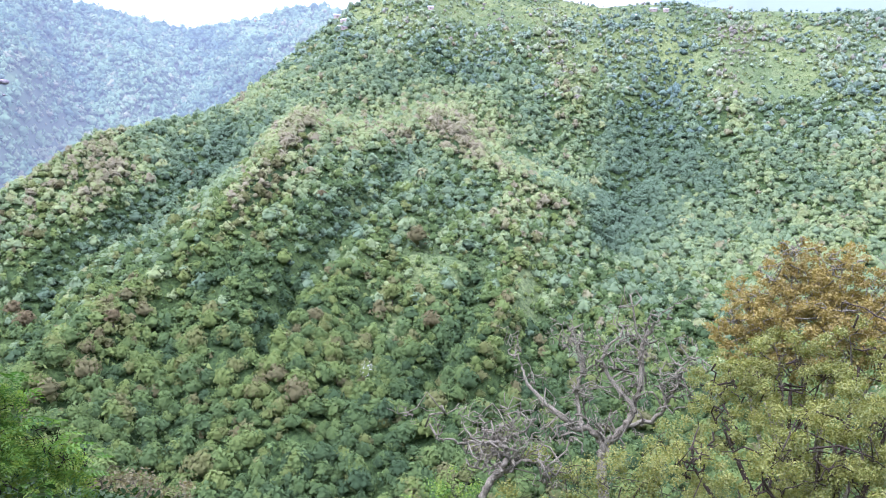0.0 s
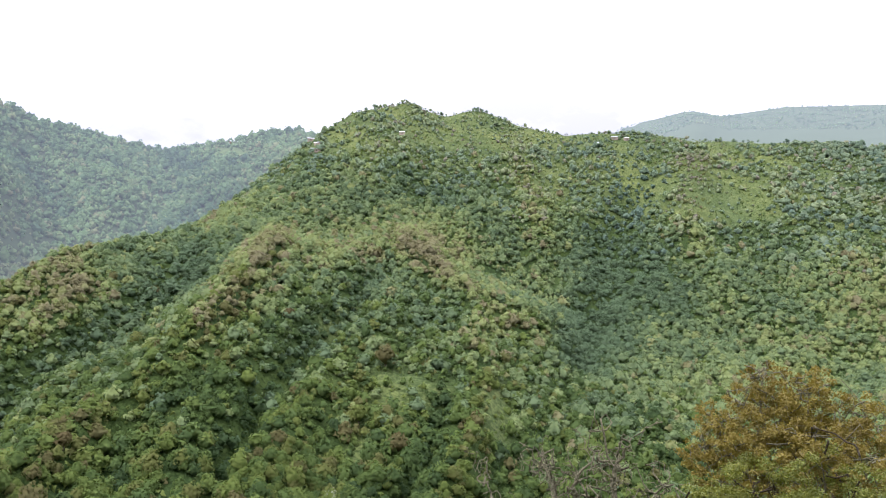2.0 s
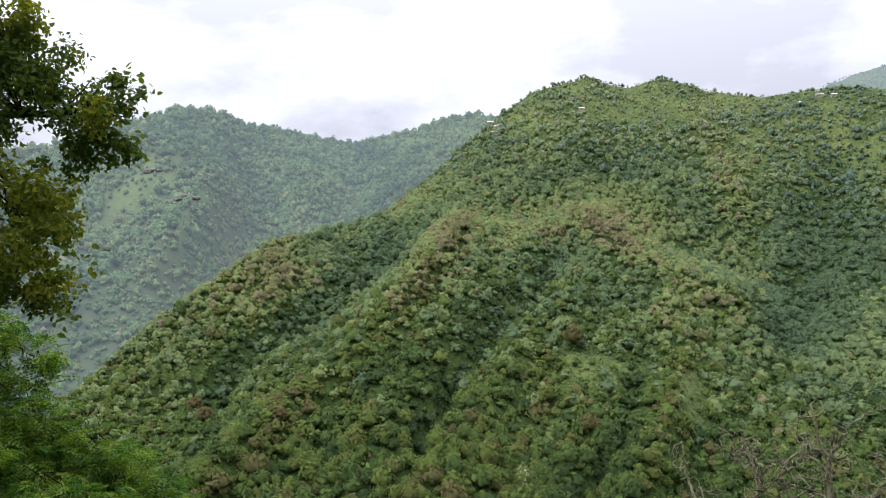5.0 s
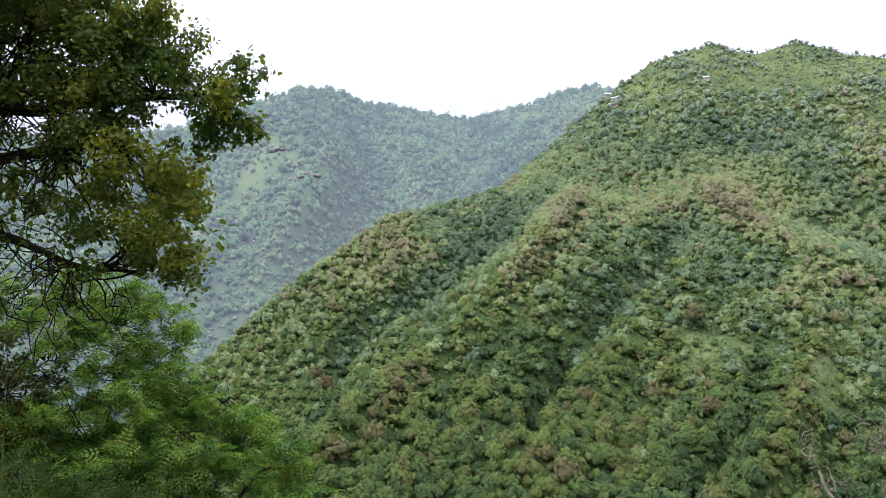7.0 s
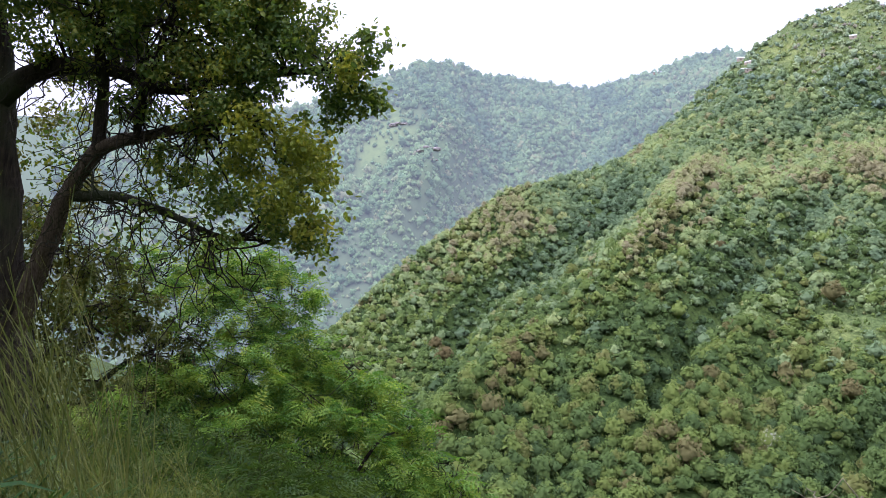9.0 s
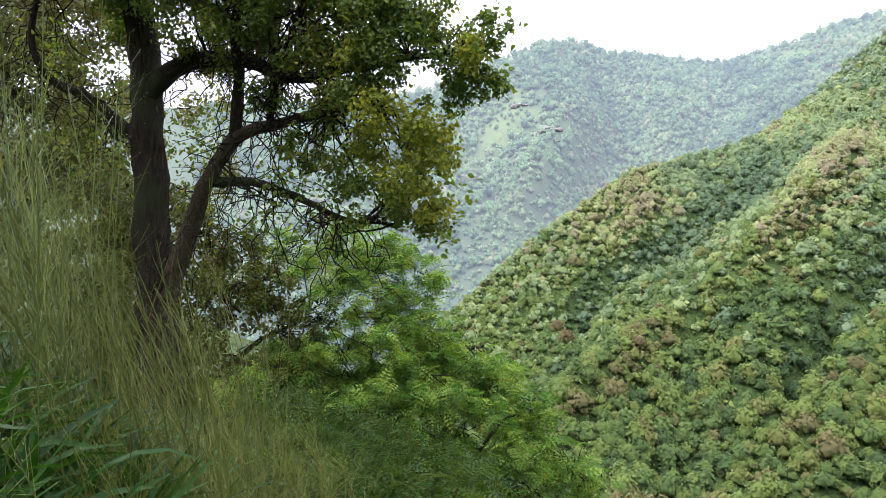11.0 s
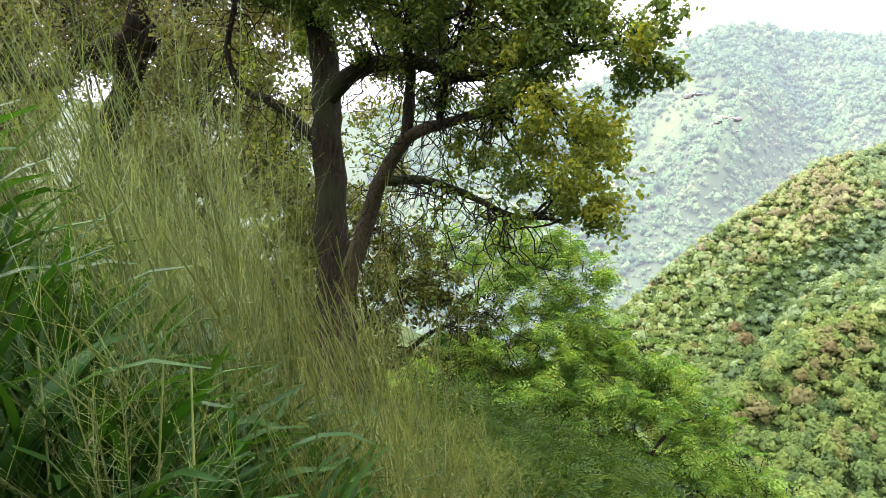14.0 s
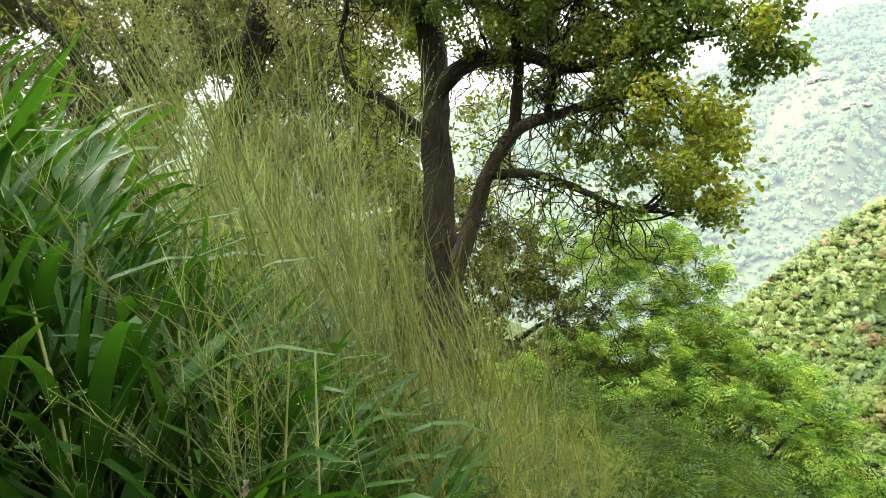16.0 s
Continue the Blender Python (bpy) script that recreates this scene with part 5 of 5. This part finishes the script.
# ---- tall grass ----
def blade_mesh(rng, places, lengths, widths, lean):
    """Arching grass blades, folded along their middle."""
    n, seg = len(places), 8
    u = np.linspace(0, 1, seg)
    yaw = rng.uniform(0, 6.28, n)
    d = np.stack([np.cos(yaw), np.sin(yaw), np.zeros(n)], 1)
    side = np.stack([-np.sin(yaw), np.cos(yaw), np.zeros(n)], 1)
    bend = rng.uniform(0.25, 1.0, n) * lean
    ang = (math.pi / 2 - 0.1) - bend[:, None] * (0.35 + 2.2 * u[None] ** 2)
    step = lengths[:, None] / seg
    out = np.cumsum(np.cos(ang) * step, 1) - (np.cos(ang) * step)[:, :1]
    up = np.cumsum(np.sin(ang) * step, 1) - (np.sin(ang) * step)[:, :1]
    mid = places[:, None] + d[:, None] * out[..., None] + np.array((0, 0, 1.0)) * up[..., None]
    w = widths[:, None] * np.clip(np.sin(math.pi * (0.12 + 0.86 * u)) ** 0.6, 0.05, 1)[None]
    tw = rng.uniform(-0.8, 0.8, n)[:, None] * u[None]
    s = side[:, None] * np.cos(tw)[..., None] + np.array((0, 0, 1.0)) * np.sin(tw)[..., None]
    lift = np.array((0, 0, 1.0)) * (w * 0.25)[..., None]
    v = np.stack([mid - s * w[..., None] / 2 + lift, mid, mid + s * w[..., None] / 2 + lift], 2).reshape(-1, 3)
    f = []
    for i in range(seg - 1):
        for j in range(2):
            f.append((i * 3 + j, i * 3 + j + 1, i * 3 + 4 + j, i * 3 + 3 + j))
    f = np.array(f)[None] + (np.arange(n) * seg * 3)[:, None, None]
    return v, f.reshape(-1, 4)


def culms(rng, places, heights, lean, fine, thick=0.0042):
    """Flowering grass stems with airy, spreading heads of thread-like branches and tiny spikelets."""
    tubes, threads_v, spike_p = [], [], []
    for p, h in zip(places, heights):
        yaw = -1.83 + np.clip(rng.normal(0, 0.9), -1.4, 1.4)
        a = min(abs(rng.normal(0, lean)) + 0.05, 0.78)
        d = np.array((math.cos(yaw) * math.sin(a), math.sin(yaw) * math.sin(a), math.cos(a)))
        sag = np.array((math.cos(yaw), math.sin(yaw), -0.35)) * 0.16 * h
        u = np.linspace(0, 1, 8)[:, None]
        line = np.array(p) + d * h * u + sag * u ** 2.4
        tubes.append(tube(line, np.linspace(thick, thick * 0.35, 8), 3))
        for k in range(fine):
            t = 0.55 + 0.45 * (k + rng.random()) / fine
            i = min(int(t * 7), 6)
            q = line[i] + (line[i + 1] - line[i]) * (t * 7 - i)
            b = rng.normal(0, 1, 3)
            b /= np.linalg.norm(b)
            b = b * 0.75 + d * 0.8
            ln = rng.uniform(0.1, 0.24) * (1.35 - t) * 1.7
            e = q + b * ln
            m = (q + e) / 2 + np.array((0, 0, -0.04 * ln))
            w = np.cross(b, rng.normal(0, 1, 3))
            w = w / (np.linalg.norm(w) + 1e-9) * 0.00075
            threads_v.append((q - w, q + w, e + w * 0.5, e - w * 0.5))
            for c in range(4):
                spike_p.append(q + (e - q) * rng.uniform(0.3, 1.0) + rng.normal(0, 0.008, 3))
    tv, tf = join(tubes)
    th = np.array(threads_v).reshape(-1, 3)
    thf = np.arange(len(th)).reshape(-1, 4)
    sp = np.array(spike_p)
    sv, sf = scatter(np.array([(0, 0, 0), (0.28, 0.5, 0), (0, 1, 0), (-0.28, 0.5, 0)]), np.array([(0, 1, 2, 3)]), sp, rotations(rng, rng.normal(0, 1, sp.shape), 0.1), rng.uniform(0.003, 0.0065, len(sp)))
    return join([(tv, tf), (th, thf), (sv, sf)])


grass_rng = np.random.default_rng(61)


def grass_spots(n, az0, az1, r0, r1):
    az = np.radians(grass_rng.uniform(az0, az1, n))
    r = np.sqrt(grass_rng.uniform(r0 * r0, r1 * r1, n))
    x, y = -np.sin(az) * r, np.cos(az) * r
    return np.stack([x, y, height(x, y) - 0.02], 1), np.degrees(az), r


pieces = []
p, az, r = grass_spots(3900, 58, 112, 1.8, 3.5)
top = np.interp(az, [58, 66, 72, 80, 86, 92, 112], [0.75, 1.0, 1.22, 1.5, 1.8, 1.9, 1.9]) * np.interp(r, [1.9, 2.6], [1.0, 1.08])
ln = grass_rng.uniform(0.55, 1.15, len(p))
p[:, 2] += np.clip(top - 0.75 * ln, 0, None) * grass_rng.uniform(0.0, 1.0, len(p))
pieces.append(blade_mesh(grass_rng, p, ln, grass_rng.uniform(0.024, 0.056, len(p)), 0.62))
v, f = join(pieces)
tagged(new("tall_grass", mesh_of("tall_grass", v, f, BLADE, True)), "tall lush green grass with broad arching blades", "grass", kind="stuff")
pieces = []
p, az, r = grass_spots(600, 38, 74, 3.0, 7.5)
pieces.append(blade_mesh(grass_rng, p, grass_rng.uniform(0.4, 1.0, len(p)) * np.interp(az, [34, 46, 66], [0.4, 0.75, 1.2]), grass_rng.uniform(0.004, 0.011, len(p)), 0.5))
p, az, r = grass_spots(1100, 66, 112, 4.0, 10.0)
pieces.append(blade_mesh(grass_rng, p, grass_rng.uniform(0.7, 1.9, len(p)), grass_rng.uniform(0.006, 0.018, len(p)), 0.45))
p, az, r = grass_spots(1200, -80, 44, 0.8, 6.0)
pieces.append(blade_mesh(grass_rng, p, grass_rng.uniform(0.12, 0.3, len(p)), grass_rng.uniform(0.005, 0.012, len(p)), 0.6))
v, f = join(pieces)
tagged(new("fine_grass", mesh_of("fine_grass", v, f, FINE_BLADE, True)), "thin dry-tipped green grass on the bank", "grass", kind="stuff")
# low leafy weeds that cover the soil
p, az, r = grass_spots(8000, 62, 112, 1.8, 11.0)
p[:, 2] += grass_rng.uniform(0.02, 0.55, len(p)) * np.clip(r / 4, 0.4, 1.2)
more, _, _ = grass_spots(6000, -60, 42, 1.2, 12.0)
more[:, 2] += grass_rng.uniform(0.0, 0.3, len(more))
p = np.concatenate([p, more])
v, f = scatter(LEAF_V, LEAF_F, p, rotations(grass_rng, np.tile((0.0, 0.0, 1.0), (len(p), 1)), 0.6), grass_rng.uniform(0.04, 0.1, len(p)))
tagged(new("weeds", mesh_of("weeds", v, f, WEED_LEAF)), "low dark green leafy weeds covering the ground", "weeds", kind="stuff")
# feathery seedlings that cover the bank under the shrub
p, az, r = grass_spots(2400, 34, 54, 4.6, 9.0)
p[:, 2] += grass_rng.uniform(0.05, 0.4, len(p))
v, f = scatter(FROND_V, FROND_F, p, rotations(grass_rng, np.tile((0.0, 0.0, 1.0), (len(p), 1)), 0.5), grass_rng.uniform(0.13, 0.24, len(p)))
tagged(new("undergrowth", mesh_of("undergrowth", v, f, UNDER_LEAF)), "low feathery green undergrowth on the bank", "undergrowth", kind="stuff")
pieces = []
p, az, r = grass_spots(200, 60, 73, 2.8, 4.0)
pieces.append(culms(grass_rng, p, grass_rng.uniform(1.8, 2.9, len(p)), 0.46, 34))
p, az, r = grass_spots(130, 61, 76, 2.8, 3.9)
pieces.append(culms(grass_rng, p, grass_rng.uniform(1.7, 2.6, len(p)), 0.56, 28))
p, az, r = grass_spots(8, 78, 100, 2.3, 3.4)
pieces.append(culms(grass_rng, p, grass_rng.uniform(2.0, 2.8, len(p)), 0.25, 44))
p, az, r = grass_spots(14, 62, 72, 1.9, 2.6)
pieces.append(culms(grass_rng, p, grass_rng.uniform(1.1, 1.7, len(p)), 0.25, 60))
v, f = join(pieces)
tagged(new("grass_heads", mesh_of("grass_heads", v, f, STEM, False)), "airy pale green flowering grass heads on thin stems", "grass", kind="stuff")
pieces = []
p, az, r = grass_spots(210, 49, 65, 2.4, 5.0)
pieces.append(culms(grass_rng, p, grass_rng.uniform(1.5, 2.3, len(p)) * np.interp(az, [49, 56, 62], [0.75, 0.9, 1.0]), 0.5, 9, 0.0056))
p, az, r = grass_spots(70, 48, 60, 2.2, 3.2)
pieces.append(culms(grass_rng, p, grass_rng.uniform(1.0, 1.6, len(p)) * np.interp(az, [48, 55, 63], [0.75, 0.95, 1.1]), 0.6, 12, 0.0042))
p, az, r = grass_spots(120, 43, 58, 2.3, 4.0)
pieces.append(culms(grass_rng, p, grass_rng.uniform(0.9, 1.6, len(p)) * np.interp(az, [43, 50, 58], [0.75, 0.9, 1.0]), 0.5, 26, 0.0036))
v, f = join(pieces)
tagged(new("bank_grass", mesh_of("bank_grass", v, f, DRY_STEM, False)), "drier olive flowering grass leaning over the bank", "grass", kind="stuff")


# ---- single grass plants nearest the camera ----
plant_rng = np.random.default_rng(81)
blade_meshes = []
for k in range(8):
    bv, bf = blade_mesh(plant_rng, np.zeros((1, 3)), np.array([0.5 + 0.06 * k]), np.array([0.022 + 0.003 * (k % 5)]), 0.55 + 0.07 * (k % 4))
    blade_meshes.append(mesh_of("blade", bv, bf, BLADE, True))
culm_v, culm_f = tube(curve_points([(0, 0, -0.05), (0.01, 0.0, 0.4), (0.04, 0.01, 0.8), (0.1, 0.02, 1.2)], 9), np.linspace(0.006, 0.003, 9), 6)
culm_mesh = mesh_of("culm", culm_v, culm_f, STEM, True)
for az, d, tall in ((64.5, 2.3, 1.0), (66.5, 2.0, 0.95), (68.0, 2.6, 1.15), (69.5, 2.1, 1.05), (71.0, 2.4, 1.2), (72.5, 1.95, 1.1), (74.0, 2.3, 1.25), (75.5, 2.0, 1.2), (77.0, 2.5, 1.4), (78.5, 2.1, 1.3), (80.0, 2.3, 1.45), (81.5, 2.0, 1.4), (83.0, 2.4, 1.55), (84.5, 2.1, 1.5), (86.0, 2.3, 1.6), (88.0, 2.1, 1.6), (90.0, 2.4, 1.7)):
    g = on_ground(bearing(az, -30, d / math.cos(radians(30))))
    plant = thing("grass_plant", g, "tall grass plant with broad arching green blades", "grass", "broad-bladed grass plants")
    stem = part("culm", culm_mesh, plant, "pale green stem")
    turn = plant_rng.uniform(0, 6.28)
    stem.rotation_euler[2] = turn
    tall *= 0.8
    stem.scale = (1, 1, tall / 1.2)
    for k in range(9):
        b = part("blade", blade_meshes[plant_rng.integers(8)], plant)
        u = (k + 0.5) / 9
        b.location = (0.1 * u * u * math.cos(turn), 0.1 * u * u * math.sin(turn), tall * u * 0.95)
        b.rotation_euler[2] = plant_rng.uniform(0, 6.28)


def foxtail(az, el, d, lean):
    """A ripe grass spike, cream and bristly, on a thin stem."""
    tip = bearing(az, el, d)
    g = on_ground(tip)
    t = thing("foxtail_grass", g, "thin grass stem with a cream bristly seed head", "grass", "ripe seed heads")
    top = np.array(tip) - np.array(g)
    line = curve_points([(0, 0, 0), tuple(top * np.array((0.2, 0.2, 0.6))), tuple(top)], 8)
    v, f = tube(line, np.linspace(0.002, 0.001, 8), 4)
    part("stem", mesh_of("stem", v, f, STEM, True), t)
    rng = np.random.default_rng(int(az * 10))
    n = 220
    u = rng.random(n)
    ax = (line[-1] - line[-2]) / np.linalg.norm(line[-1] - line[-2])
    rad = rng.normal(0, 1, (n, 3))
    rad -= (rad @ ax)[:, None] * ax
    rad /= np.linalg.norm(rad, axis=1, keepdims=True)
    p = top + ax * (u[:, None] * 0.055) + rad * 0.003
    v, f = scatter(SMALL_V, SMALL_F, p, rotations(rng, np.cross(rad, ax), 0.2), rng.uniform(0.006, 0.011, n) * (1.1 - 0.5 * u))
    part("seed_head", mesh_of("seed_head", v, f, SEED), t, "cream bristly seed head")


SEED = plain_material("dry_bristles", (0.17, 0.13, 0.08), (0.28, 0.23, 0.15), 40.0, 0.9)
for spot in ((71.6, -16.5, 1.9, 0.2), (73.6, -11.8, 2.0, 0.2), (81.6, -13.0, 1.9, 0.2), (79.2, -17.6, 1.8, 0.2), (69.0, -14.0, 2.1, 0.2), (82.0, -9.5, 2.1, 0.2)):
    foxtail(*spot)


def reed(top, foot, thick):
    """A stout, leaning grass stem with two sheathing joints."""
    b = on_ground(bearing(*foot))
    t = thing("grass_stalk", b, "stout yellow-green grass stalk leaning over the blades", "grass", "leaning grass stalks")
    end = np.array(bearing(*top)) - np.array(b)
    line = curve_points([(0, 0, -0.05), tuple(end * np.array((0.45, 0.45, 0.52))), tuple(end)], 14)
    v, f = tube(line, np.linspace(thick, thick * 0.5, 14), 8)
    part("stalk", mesh_of("stalk", v, f, STALK, True), t)
    for k in (4, 8):
        d = (line[k + 1] - line[k]) / np.linalg.norm(line[k + 1] - line[k])
        v, f = tube([line[k] - d * 0.012, line[k], line[k] + d * 0.012], [thick * 0.85, thick * 1.25, thick * 0.8], 8)
        part("joint", mesh_of("joint", v, f, STALK, True), t, "swollen joint")


STALK = leaf_material("green_stalk", [(0.1, (0.055, 0.085, 0.014)), (0.5, (0.085, 0.115, 0.02)), (1.0, (0.12, 0.14, 0.03))], 0.2, 0.45, 2.0)
for top, foot, thick in (((91, 12.7, 2.1), (76, -19, 1.75), 0.0062), ((91, -7.4, 1.7), (83.7, -18.3, 1.6), 0.0055), ((67.1, -5.7, 2.0), (64, -26, 1.9), 0.006), ((69.0, -5.5, 2.0), (68.9, -24, 2.1), 0.0055), ((77.1, -4.3, 2.0), (72.6, -20, 1.9), 0.0055)):
    reed(top, foot, thick)
